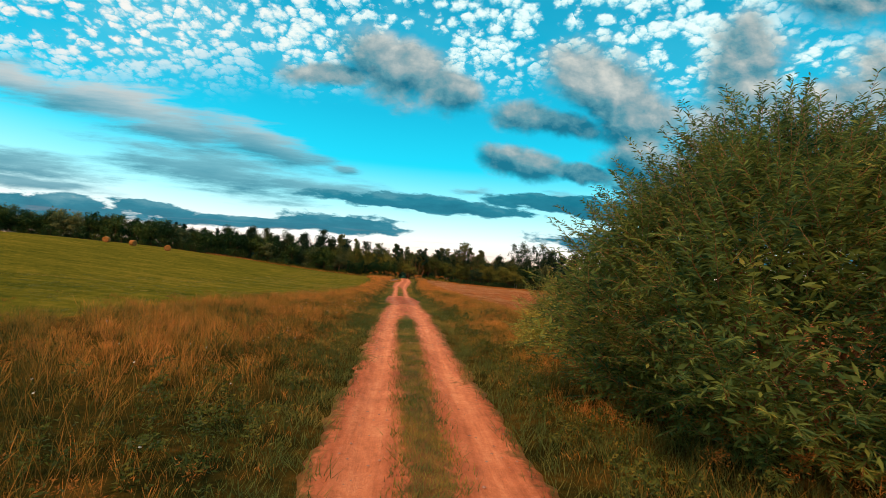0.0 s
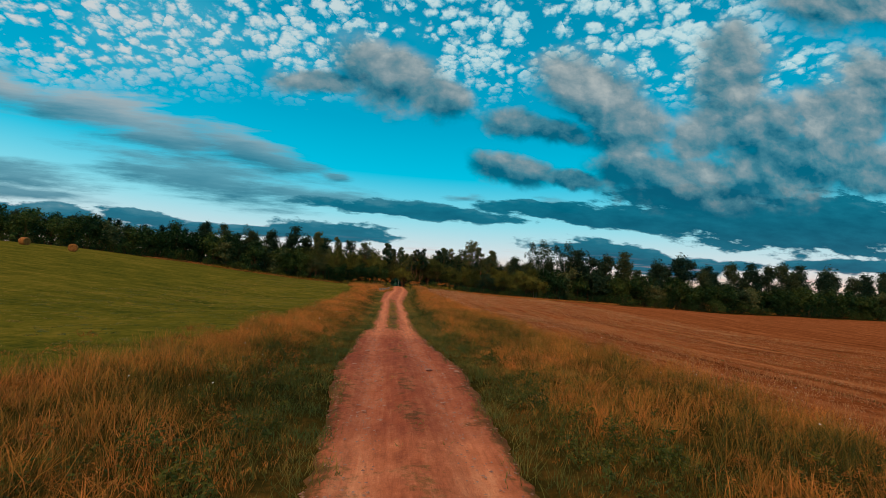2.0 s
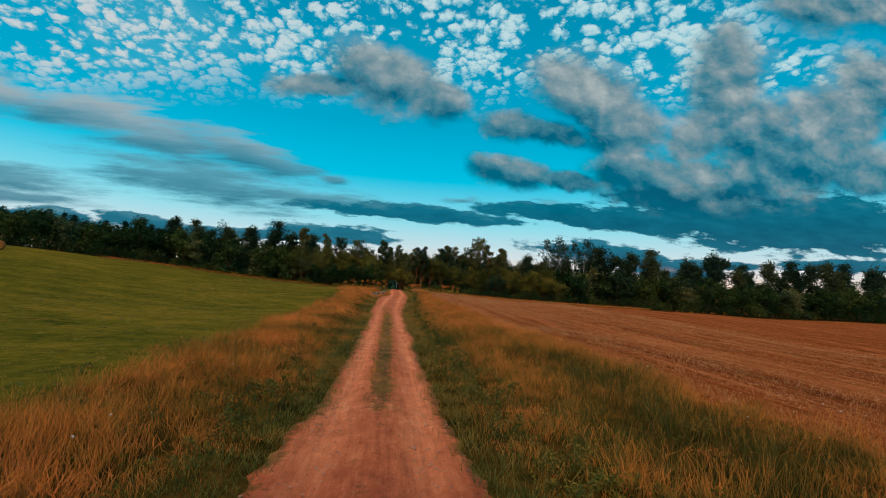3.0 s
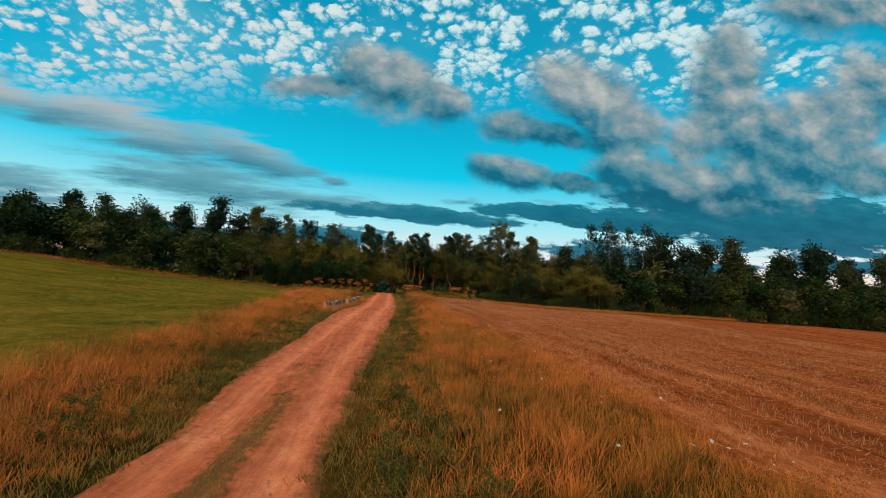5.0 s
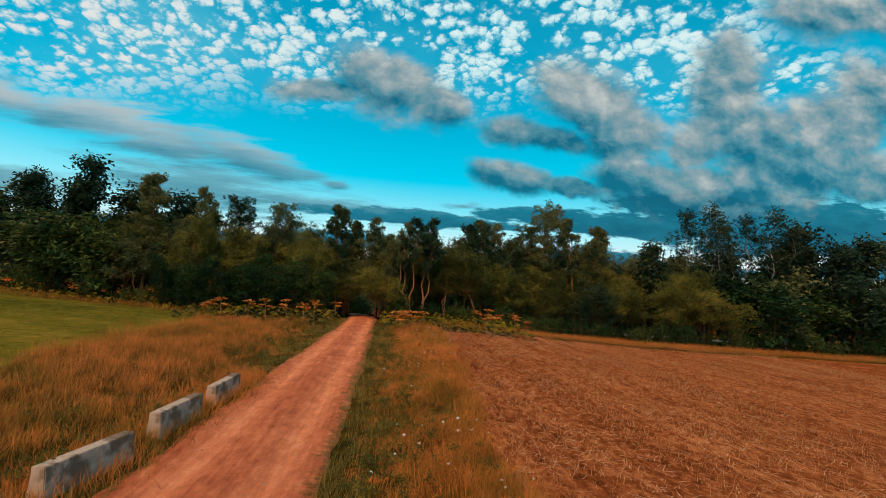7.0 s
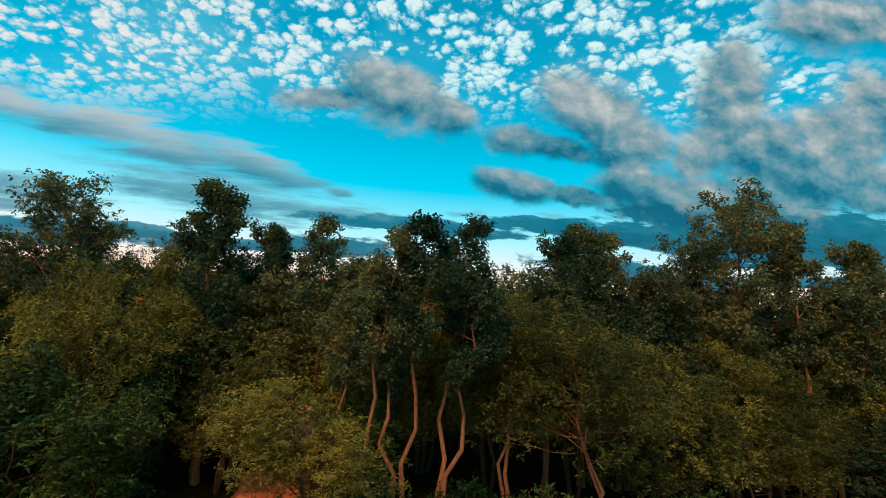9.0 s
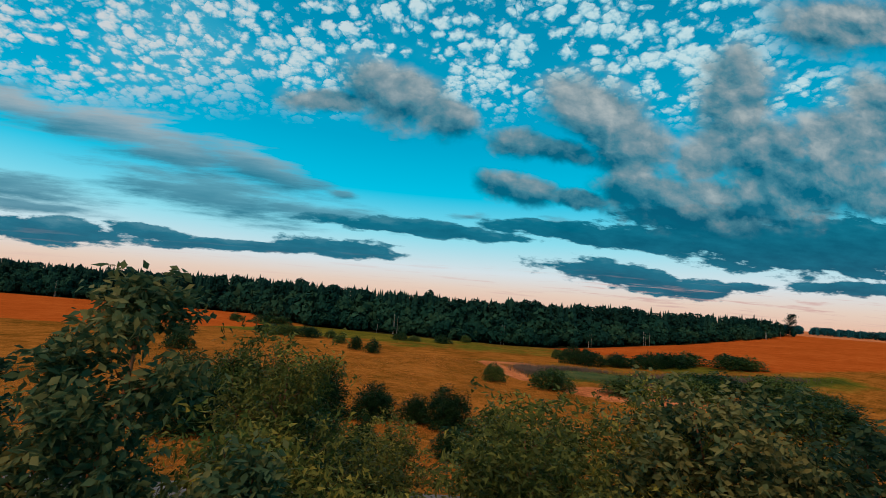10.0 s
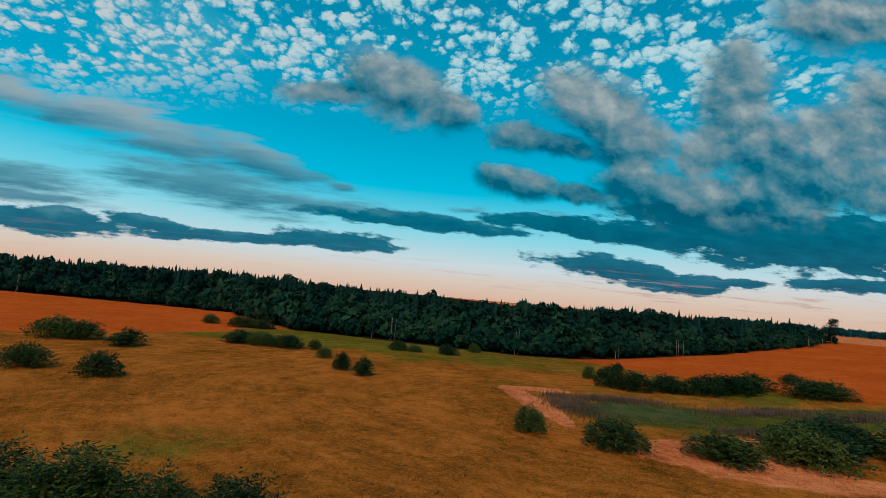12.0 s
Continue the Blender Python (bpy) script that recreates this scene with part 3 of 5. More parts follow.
xs = grid_lines([(-3500, -600, 10), (-600, -160, 22), (-160, -40, 34), (-40, -4, 36), (-4, 5, 22), (5, 40, 36), (40, 160, 40), (160, 600, 30), (600, 3500, 12)])
ys = grid_lines([(-400, -30, 10), (-30, 150, 180), (150, 340, 80), (340, 540, 66), (540, 1000, 20), (1000, 4500, 16)])
gx, gy = np.meshgrid(xs, ys)
gz = height(gx, gy)
gz -= 0.07 * (1 - smooth_step(np.abs(gx - road_middle(gy)), 1.5, 2.1)) * (gy < 184)
gz -= 0.10 * (1 - smooth_step(np.abs(gy - 187.5 + 0.03 * gx), 3.2, 4.2))
nx, ny = len(xs), len(ys)
idx = np.arange(nx * ny).reshape(ny, nx)
quads = np.stack([idx[:-1, :-1], idx[:-1, 1:], idx[1:, 1:], idx[1:, :-1]], -1)
ground = quick("ground", np.stack([gx, gy, gz], -1).reshape(-1, 3), quads, 4, M_GROUND)
ground.data.polygons.foreach_set("use_smooth", np.ones(len(ground.data.polygons), dtype=bool))
tagged(ground, "gently rolling ground with dry grass, mown meadow and stubble", "ground", kind="structure")
fore = 1 - smooth_step(gy, 158, 172)
green = smooth_step(left_edge(gy) - gx, -0.8, 0.8) * fore
valley_green = smooth_step(gy, 195, 230) * (inside(gx, gy, -20, 390, 60, 28, 0.1) + 0.55 * inside(gx, gy, 45, 365, 60, 30) + 0.42 * inside(gx, gy, 85, 290, 55, 34) + 0.30 * smooth_step(ripple(gx, gy * 1.4, 0.06, 4), 0.2, 0.7) + 0.3 * inside(gx, gy, -30, 235, 40, 24) + 0.35 * inside(gx, gy, 45, 222, 26, 12))
cut = smooth_step(gx - right_edge(gy), -0.6, 0.6) * (1 - smooth_step(gy, 150.5, 152))
crop = smooth_step(-gx * 0.55 + (gy - 300) * 0.45, 70, 76) * smooth_step(gy, 335, 345) * (gx < -60) + (gx > 60) * smooth_step((gx - 110) * 0.75 + (gy - 316) * 0.35, -3, 3) * smooth_step(gy, 290, 310)
soil = 1.4 * inside(gx, gy, 54, 259, 11, 7, 0.05) + 1.3 * inside(gx, gy, 61, 250, 12, 5, -0.1) + 1.3 * inside(gx, gy, 36, 289, 3.2, 18, 0.08) + 1.0 * inside(gx, gy, 41, 305, 9, 3) + 0.9 * inside(gx, gy, 72, 268, 6, 3) + smooth_step(gx + 0.2 * gy, 360, 380) * smooth_step(gy, 440, 470)
reed = inside(gx, gy, 64, 285, 22, 11, 0.05) + 0.9 * inside(gx, gy, 100, 286, 34, 9)
# from y 145 beside the track, dark colour stands for shade between the leaves
shaded_floor = np.maximum(smooth_step(gy, 155, 158), smooth_step(gy, 145, 149) * smooth_step(np.abs(gx - 1.5), 1.8, 2.6) * (1 - smooth_step(np.abs(gx - 2), 11, 14))) * (1 - smooth_step(gy, 173, 178)) + smooth_step(gy, np.interp(gx, [-240, -90, -40, 0, 55, 100, 165, 260, 400], [515, 490, 420, 400, 380, 380, 398, 445, 470]), np.interp(gx, [-240, -90, -40, 0, 55, 100, 165, 260, 400], [522, 496, 426, 406, 386, 386, 404, 452, 480])) * (gx < 265)
verge = smooth_step(gy, 150.5, 152) * (1 - smooth_step(gy, 156, 158)) + smooth_step(gx - left_edge(gy), -0.6, 0.6) * (1 - smooth_step(gx - right_edge(gy), -0.6, 0.6)) * (1 - smooth_step(gy, 168, 176)) + smooth_step(gy, 175, 180) * (1 - smooth_step(gy, 192, 196)) * 0.6
for name, three in (("zone_c", (np.clip(verge, 0, 1), 0 * verge, 0 * verge)), ("zone_a", (np.clip(green + valley_green, 0, 1), cut, np.clip(crop, 0, 1))), ("zone_b", (np.clip(soil, 0, 1), np.clip(shaded_floor, 0, 1), np.clip(reed, 0, 1)))):
    col = ground.data.color_attributes.new(name, "FLOAT_COLOR", "POINT")
    col.data.foreach_set("color", np.stack([*three, np.ones_like(gx)], -1).astype(np.float32).ravel())


def build_track():
    """The sandy farm track: two worn wheel ruts with a low grassy crown between."""
    ty = np.linspace(-25, 184.6, 1100)
    across = np.linspace(-1, 1, 33)
    A, T = np.meshgrid(across, ty)
    mid, half = road_middle(T), road_half(T)
    rag = (0.10 * ripple(T, A * 0.4 + T, 1.3, 1) + 0.09 * ripple(T, T * 1.7, 3.7, 2) + 0.03 * ripple(T * 1.3, T, 6.3, 5)) * np.abs(A) ** 4
    tx = mid + A * (half + rag)
    off = tx - mid
    rut = np.exp(-((np.abs(off - 0.08 * ripple(T, T, 0.3, 4)) - 0.80) / 0.30) ** 2)
    crown = np.exp(-(off / 0.30) ** 2)
    tz = height(tx, T) + 0.012 - 0.060 * rut + 0.03 * crown + 0.014 * ripple(tx, T, 3.1) + 0.008 * ripple(tx * 2.3, T, 7.0, 3) - 0.09 * np.abs(A) ** 10
    n, k = len(ty), len(across)
    ix = np.arange(n * k).reshape(n, k)
    q = np.stack([ix[:-1, :-1], ix[:-1, 1:], ix[1:, 1:], ix[1:, :-1]], -1)
    ob = quick("dirt_road", np.stack([tx, T, tz], -1).reshape(-1, 3), q, 4, M_ROAD)
    ob.data.polygons.foreach_set("use_smooth", np.ones(len(ob.data.polygons), dtype=bool))
    turf = crown * (0.9 * (1 - smooth_step(T, 25, 29)) + 0.9 * smooth_step(T, 56, 60) * (1 - smooth_step(T, 84, 96)) + 0.25 * smooth_step(T, 25, 29) * (1 - smooth_step(T, 56, 60))) + 0.75 * np.abs(A) ** 5
    damp = smooth_step(T, 37, 41) * (1 - smooth_step(T, 50, 58)) + 0.45 * smooth_step(T, 84, 90) * (1 - smooth_step(T, 100, 110))
    col = ob.data.color_attributes.new("wear", "FLOAT_COLOR", "POINT")
    col.data.foreach_set("color", np.stack([rut, turf, damp, np.ones_like(A)], -1).astype(np.float32).ravel())
    tagged(ob, "reddish sandy farm track with two worn wheel ruts", "dirt road", kind="structure")


build_track()


def build_highway():
    """A narrow paved road that crosses behind the belt of trees."""
    tx = np.linspace(-420, 420, 170)
    across = np.linspace(-3.1, 3.1, 9)
    A, T = np.meshgrid(across, tx)
    mid = 187.5 - 0.03 * T
    tz = height(T, mid) * 0.5 + height(T, mid + A) * 0.5 + 0.05 - 0.004 * A * A
    ix = np.arange(A.size).reshape(A.shape)
    q = np.stack([ix[:-1, :-1], ix[1:, :-1], ix[1:, 1:], ix[:-1, 1:]], -1)
    tagged(quick("paved_road", np.stack([T, mid + A, tz], -1).reshape(-1, 3), q, 4, M_ASPHALT), "grey worn asphalt road crossing behind the trees", "road", kind="structure")


build_highway()

# ---- trees and bushes ----


def leaves(centres, spread, count, length, width, rng, droop=0.3, up=0.5, tuft=1, full=False):
    """Pointed leaves strewn round the centres, gathered in tufts: each leaf a folded diamond, or in tufts one slim triangle."""
    k = max(1, count // tuft)
    c = np.asarray(centres)[rng.integers(0, len(centres), k)] + rng.normal(0, 1, (k, 3)) * np.asarray(spread)
    p = np.repeat(c, tuft, axis=0)
    count = len(p)
    d = rng.normal(0, 1, (count, 3))
    d[:, 2] = d[:, 2] * 0.5 - droop
    d /= np.linalg.norm(d, axis=1)[:, None]
    if tuft > 1:
        p = p + rng.normal(0, 0.4, (count, 3)) * length
    n = rng.normal(0, 1, (count, 3))
    n[:, 2] += up * 2
    s = np.cross(d, n)
    s /= np.linalg.norm(s, axis=1)[:, None] + 1e-6
    fold = np.cross(s, d)
    L = length * rng.uniform(0.6, 1.25, (count, 1))
    Wd = width * rng.uniform(0.7, 1.2, (count, 1))
    if tuft > 1 and not full:
        verts = np.stack([p, p + d * L * 0.42 + s * Wd * 0.9, p + d * L + fold * Wd * 0.2], 1).reshape(-1, 3)
        return verts, np.arange(count * 3).reshape(-1, 3)
    verts = np.stack([p, p + d * L * 0.45 + s * Wd * 0.5 + fold * Wd * 0.15, p + d * L, p + d * L * 0.45 - s * Wd * 0.5 + fold * Wd * 0.15], 1).reshape(-1, 3)
    o = np.arange(count)[:, None] * 4
    return verts, np.concatenate([o + np.array([[0, 1, 2]]), o + np.array([[0, 2, 3]])], 1).reshape(-1, 3)


def limb(start, way, length, rng, bend=0.25, steps=5):
    """The bent line of a bough."""
    pts, p, d = [Vector(start)], Vector(start), Vector(way).normalized()
    for _ in range(steps):
        d = (d + Vector(rng.normal(0, bend, 3)) * 0.5 + Vector((0, 0, 0.10))).normalized()
        p = p + d * (length / steps)
        pts.append(p.copy())
    return pts


def make_tree(name, rng, tall, bare, wide, stems, boughs, leaf_count, leaf, mats, spread=0.42, shape="oval", lean=0.05, sides=7, tuft=12, forks=1, full=False, droop=0.3):
    """A tree about its foot: bent stems, boughs that carry clumps of leaves, an uneven crown with gaps."""
    ob = new(name)
    wood, tips = [], []
    for s in range(stems):
        a = rng.uniform(0, 6.28)
        base = Vector((math.cos(a), math.sin(a), 0)) * (0.0 if stems == 1 else 0.28)
        top = tall * (1.0 if s == 0 else rng.uniform(0.75, 0.95))
        out = Vector((math.cos(a), math.sin(a), 0)) * (lean if stems == 1 else 0.20 if tall < 8 else 0.12) * top
        line, k = [], 9
        for i in range(k + 1):
            q = i / k
            wob = Vector((rng.normal(0, 1), rng.normal(0, 1), 0)) * (0.012 if stems == 1 else 0.018) * tall * math.sin(q * 3)
            line.append(base + out * q ** 1.2 + wob + Vector((0, 0, top * 0.97 * q - (0.25 if i == 0 else 0))))
        r0 = 0.011 * tall + 0.03 if stems == 1 else 0.0068 * tall + 0.024
        wood.append(tube(line, [r0 * (1.25 if i == 0 else 1) * (1 - 0.93 * (i / k)) + 0.008 for i in range(k + 1)], sides))
        for b in range(boughs // stems):
            q = bare + (0.98 - bare) * ((b + rng.uniform(0, 1)) / (boughs // stems))
            i = min(int(q * k), k - 1)
            start = line[i].lerp(line[i + 1], q * k - i)
            u = (q - bare) / (1 - bare)
            reach = wide * {"oval": math.sin(math.pi * (0.15 + 0.8 * u)) ** 0.8, "cone": 1.05 - 0.9 * u, "spread": 0.6 + 0.5 * math.sin(math.pi * min(1, u * 0.9)), "dome": math.sqrt(max(0.02, 1 - u * u * 0.93))}[shape] * rng.uniform(0.6, 1.15)
            w = rng.uniform(0, 6.28)
            steep = rng.uniform(0.15, 0.9) if shape != "dome" else rng.uniform(0.0, 0.6)
            pts = limb(start, (math.cos(w), math.sin(w), steep), reach, rng)
            r1 = max(0.008, r0 * 0.42 * (1 - q * 0.75))
            wood.append(tube(pts[::1 if sides > 4 else 2] + ([] if sides > 4 else [pts[5]]), [r1 * (1 - 0.85 * i / 5) for i in ((0, 1, 2, 3, 4, 5) if sides > 4 else (0, 2, 4, 5))], 4 if sides > 4 else 3))
            tips += [pts[3], pts[4], pts[4], pts[5], pts[5], pts[5]]
            for _ in range(forks if reach > 0.6 and sides > 4 else 0):
                fork = limb(pts[int(rng.integers(1, 4))], (math.cos(w + rng.uniform(-1.2, 1.2)), math.sin(w + rng.uniform(-1.2, 1.2)), steep + rng.uniform(-0.2, 0.6)), reach * rng.uniform(0.4, 0.7), rng, steps=3)
                wood.append(tube(fork, [r1 * 0.5 * (1 - 0.8 * i / 3) for i in range(4)], 3))
                tips += [fork[2], fork[3], fork[3]]
        tips += [line[-1]] * 4 + [line[-2]] * 3
    part("trunk", *join(wood), mats[1], ob, smooth=True)
    v, f = leaves([tuple(t) for t in tips], (spread, spread, spread * 0.8), leaf_count, leaf[0], leaf[1], rng, droop=droop, tuft=tuft, full=full)
    crown = quick("crown", v, f, 3, mats[0], ob)
    return ob


def make_mound(name, rng, tall, wide, lumps, leaf_count, leaf, mats, tuft=10):
    """A rounded bush, leafy to the ground: several domes grown into one another on a few bent stems."""
    ob = new(name)
    wood, centres = [], []
    for k in range(lumps):
        a, q = 6.28 * k / lumps + rng.uniform(-0.4, 0.4), 0.0 if k == 0 else rng.uniform(0.35, 0.6)
        cx, cy = math.cos(a) * wide * 0.5 * q, math.sin(a) * wide * 0.5 * q
        h, w = tall * (1.0 if k == 0 else rng.uniform(0.62, 0.95)), wide * rng.uniform(0.24, 0.34)
        wood.append(tube([(cx * 0.2, cy * 0.2, -0.1), (cx * 0.6, cy * 0.6, h * 0.4), (cx, cy, h * 0.85)], [0.05, 0.035, 0.012], 4))
        n = 130
        az, up = rng.uniform(0, 6.28, n), rng.uniform(0.02, 1, n) ** 0.8
        ring = np.sqrt(1 - up ** 2) * w * rng.uniform(0.68, 1.18, n)
        centres.append(np.stack([cx + np.cos(az) * ring, cy + np.sin(az) * ring, 0.05 + h * 0.93 * up * rng.uniform(0.84, 1.12, n)], -1))
    part("trunk", *join(wood), mats[1], ob, smooth=True)
    v, f = leaves(np.concatenate(centres), (wide * 0.03, wide * 0.03, tall * 0.03), leaf_count, leaf[0], leaf[1], rng, droop=-0.45, tuft=tuft)
    quick("crown", v, f, 3, mats[0], ob)
    return ob


def place(ob, x, y, size=1.0, turn=0.0, wide=None):
    """A copy of a thing at a place on the ground."""
    z = float(height(x, y))
    w = size if wide is None else wide
    c = copy_thing(ob, pose(x, y, z, 0, 0, turn))
    c.scale = (w, w, size)
    return c


rng = np.random.default_rng(7)
L_ALDER = "tall alder with dark green crown and orange-brown trunk in the belt"
L_WILLOW = "bushy goat willow with olive-yellow leaves in the tree belt"
MOULDS = {
    "alder_a": make_tree("tree", rng, 12, 0.44, 1.6, 1, 50, 20000, (0.165, 0.085), (M_ALDER, M_BARK), 0.17, tuft=9, forks=3, full=True, droop=0.55),
    "alder_b": make_tree("tree", rng, 12, 0.50, 1.35, 2, 50, 19000, (0.165, 0.085), (M_ALDER, M_BARK), 0.16, tuft=9, forks=3, full=True, droop=0.55),
    "alder_c": make_tree("tree", rng, 12, 0.40, 2.3, 1, 56, 22000, (0.165, 0.085), (M_ALDER, M_BARK), 0.18, "spread", tuft=9, forks=3, full=True, droop=0.55),
    "alder_d": make_tree("tree", rng, 12, 0.52, 1.25, 2, 50, 18000, (0.165, 0.085), (M_ALDER, M_BARK), 0.16, tuft=9, forks=3, full=True, droop=0.55),
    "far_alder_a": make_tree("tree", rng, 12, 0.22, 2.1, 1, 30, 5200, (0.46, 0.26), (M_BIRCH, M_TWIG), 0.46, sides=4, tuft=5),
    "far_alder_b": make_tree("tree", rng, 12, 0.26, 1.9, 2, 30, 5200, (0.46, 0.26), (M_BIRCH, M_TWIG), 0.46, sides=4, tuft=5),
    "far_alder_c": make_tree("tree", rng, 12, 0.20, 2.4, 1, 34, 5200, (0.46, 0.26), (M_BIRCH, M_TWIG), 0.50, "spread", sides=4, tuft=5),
    "far_spruce": make_tree("tree", rng, 12, 0.10, 2.3, 1, 40, 3200, (0.42, 0.20), (M_FOREST, M_BARK), 0.30, "cone", sides=4, tuft=6),
    "birch": make_tree("tree", rng, 14, 0.40, 1.7, 2, 44, 8000, (0.24, 0.11), (M_BIRCH, M_BIRCHBARK), 0.38, "oval"),
    "willow_a": make_tree("tree", rng, 7, 0.24, 2.5, 4, 72, 24000, (0.155, 0.056), (M_WILLOW, M_TWIG), 0.24, "dome", tuft=12, forks=2),
    "willow_b": make_tree("tree", rng, 7, 0.28, 2.8, 3, 69, 24000, (0.155, 0.056), (M_WILLOW, M_TWIG), 0.25, "dome", tuft=12, forks=2),
    "willow_c": make_tree("tree", rng, 7, 0.36, 2.4, 2, 56, 13000, (0.16, 0.080), (M_ALDER, M_TWIG), 0.25, "dome", tuft=9, forks=2, full=True),
    "willow_d": make_tree("tree", rng, 7, 0.46, 2.6, 2, 60, 20000, (0.16, 0.056), (M_WILLOW, M_BARK), 0.26, "dome", tuft=12, forks=2),
    "far_willow_a": make_tree("tree", rng, 7, 0.10, 2.4, 2, 24, 1900, (0.56, 0.28), (M_ALDER, M_TWIG), 0.50, "dome", sides=4, tuft=4),
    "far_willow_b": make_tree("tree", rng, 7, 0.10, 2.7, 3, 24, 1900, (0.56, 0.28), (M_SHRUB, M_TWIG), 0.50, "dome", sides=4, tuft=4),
    "shrub_a": make_mound("bush", rng, 3.0, 3.6, 9, 4600, (0.24, 0.13), (M_SHRUB, M_TWIG), 4),
    "shrub_b": make_mound("bush", rng, 2.6, 4.4, 11, 5000, (0.24, 0.13), (M_SHRUB, M_TWIG), 4),
    "shrub_c": make_mound("bush", rng, 3.6, 3.2, 8, 4600, (0.24, 0.13), (M_SHRUB, M_TWIG), 4),
    "near_bush_a": make_mound("bush", rng, 5.0, 4.0, 13, 15000, (0.24, 0.085), (M_SHRUB, M_TWIG), 5),
    "near_bush_b": make_mound("bush", rng, 5.0, 3.6, 10, 14000, (0.24, 0.085), (M_SHRUB, M_TWIG), 5),
    "near_bush_c": make_tree("bush", rng, 5, 0.04, 1.0, 6, 96, 12000, (0.20, 0.085), (M_SHRUB, M_TWIG), 0.25, "oval", sides=4, tuft=6),
    "thicket_a": make_tree("bush", rng, 5, 0.05, 1.7, 5, 66, 9500, (0.20, 0.085), (M_SHRUB, M_TWIG), 0.26, "spread", sides=4),
    "thicket_b": make_tree("bush", rng, 5, 0.08, 1.5, 4, 60, 9000, (0.22, 0.09), (M_SHRUB, M_TWIG), 0.26, "oval", sides=4),
    "foot_a": make_mound("bush", rng, 3.0, 3.6, 6, 1900, (0.24, 0.11), (M_SHRUB, M_TWIG), 7),
    "foot_b": make_mound("bush", rng, 2.6, 4.2, 7, 1900, (0.24, 0.11), (M_SHRUB, M_TWIG), 7),
}
for key in MOULDS:
    if "alder" in key:
        tagged(MOULDS[key], L_ALDER, "tree", "trees of the belt")
    elif "willow" in key:
        tagged(MOULDS[key], L_WILLOW, "tree", "willows of the belt")
    elif "shrub" in key or "bush" in key:
        tagged(MOULDS[key], "rounded dark green bush standing in the dry meadow", "bush", "bushes in the meadow")
tagged(MOULDS["far_spruce"], "dark pointed spruce in the belt of trees", "tree", "trees of the belt")
tagged(MOULDS["birch"], "tall birch with thin pale trunks and drooping leaves", "tree", "trees of the belt")

# tall trees of the belt: across, along, level of the top
TALL = [
    (-49.6, 161, 13.2), (-43.6, 162, 13.1), (-38.2, 160, 12.9), (-33, 162, 12.4), (-28.1, 161, 13.8), (-20.4, 160, 13.2), (-14.1, 161.5, 12.2),
    (-11.6, 161.5, 11.6), (-7.1, 161.5, 11.4), (-1.7, 161.5, 11.6), (-0.6, 164, 10.4), (2.6, 162.6, 11.1), (4.3, 157.6, 9.8), (5.9, 157.8, 10.2), (6.9, 157.6, 10.7), (12.0, 162, 10.7), (14.2, 163.5, 11.6), (16.2, 163.6, 11.7), (18.4, 164, 11.4), (20.9, 162.5, 14.0),
    (25.0, 162, 12.3), (27.6, 163.3, 11.8), (50.4, 161, 13.2), (54.9, 161, 12.6), (60.5, 161, 12.3), (66.1, 160, 13.6), (75.1, 161, 12.6), (81.3, 161, 13.0)]


def top_of(key):
    """The level of the topmost leaves of a mould above its foot."""
    crown = MOULDS[key].children[-1].data
    z = np.empty(len(crown.vertices) * 3, dtype=np.float32)
    crown.vertices.foreach_get("co", z)
    return float(np.percentile(z[2::3], 99.7))


NEAR_SORTS, FAR_SORTS = ["alder_a", "alder_b", "alder_c", "alder_d"], ["far_alder_a", "far_alder_b", "far_alder_c"]
for i, (x, y, top) in enumerate(TALL):
    if -22 < x < 44:
        kind = {6.9: "alder_d", 5.9: "alder_d", 4.3: "alder_b", 20.9: "alder_c", -1.7: "alder_a"}.get(x, NEAR_SORTS[(i * 3 + i // 4) % 4])
    else:
        kind = FAR_SORTS[i % 3]
    place(MOULDS[kind], x, y, (top + 0.1 - float(height(x, y))) / top_of(kind), float(rng.uniform(0, 360)))
for x, y, top in [(40.2, 163, 16.4), (46.4, 161.4, 16.0), (43.6, 162, 14.6), (50.4, 162.5, 14.2)]:
    place(MOULDS["birch"], x, y, (top - float(height(x, y))) / 14, float(rng.uniform(0, 360)))
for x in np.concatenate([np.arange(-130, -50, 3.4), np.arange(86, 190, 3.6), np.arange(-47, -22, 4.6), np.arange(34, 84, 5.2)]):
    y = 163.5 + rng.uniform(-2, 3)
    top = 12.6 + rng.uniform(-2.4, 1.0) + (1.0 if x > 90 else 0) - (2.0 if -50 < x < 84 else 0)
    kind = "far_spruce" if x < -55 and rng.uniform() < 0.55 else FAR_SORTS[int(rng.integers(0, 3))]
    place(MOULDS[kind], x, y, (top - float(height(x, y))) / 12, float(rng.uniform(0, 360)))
for x in np.concatenate([np.arange(-24, -6, 2.7), np.arange(11.5, 46, 2.5)]):
    y = 166.0 + rng.uniform(-1.5, 1.5)
    top = (12.2 if x < -18 else 8.0 if x < 0 else 9.6) + rng.uniform(-1.0, 0.5)
    sort = NEAR_SORTS[int(rng.integers(0, 4))] if -16 < x < 24 else FAR_SORTS[int(rng.integers(0, 3))]
    sort = "willow_c" if x > 0 else sort
    place(MOULDS[sort], x, y, (top - float(height(x, y))) / (7.4 if x > 0 else 12), float(rng.uniform(0, 360)))
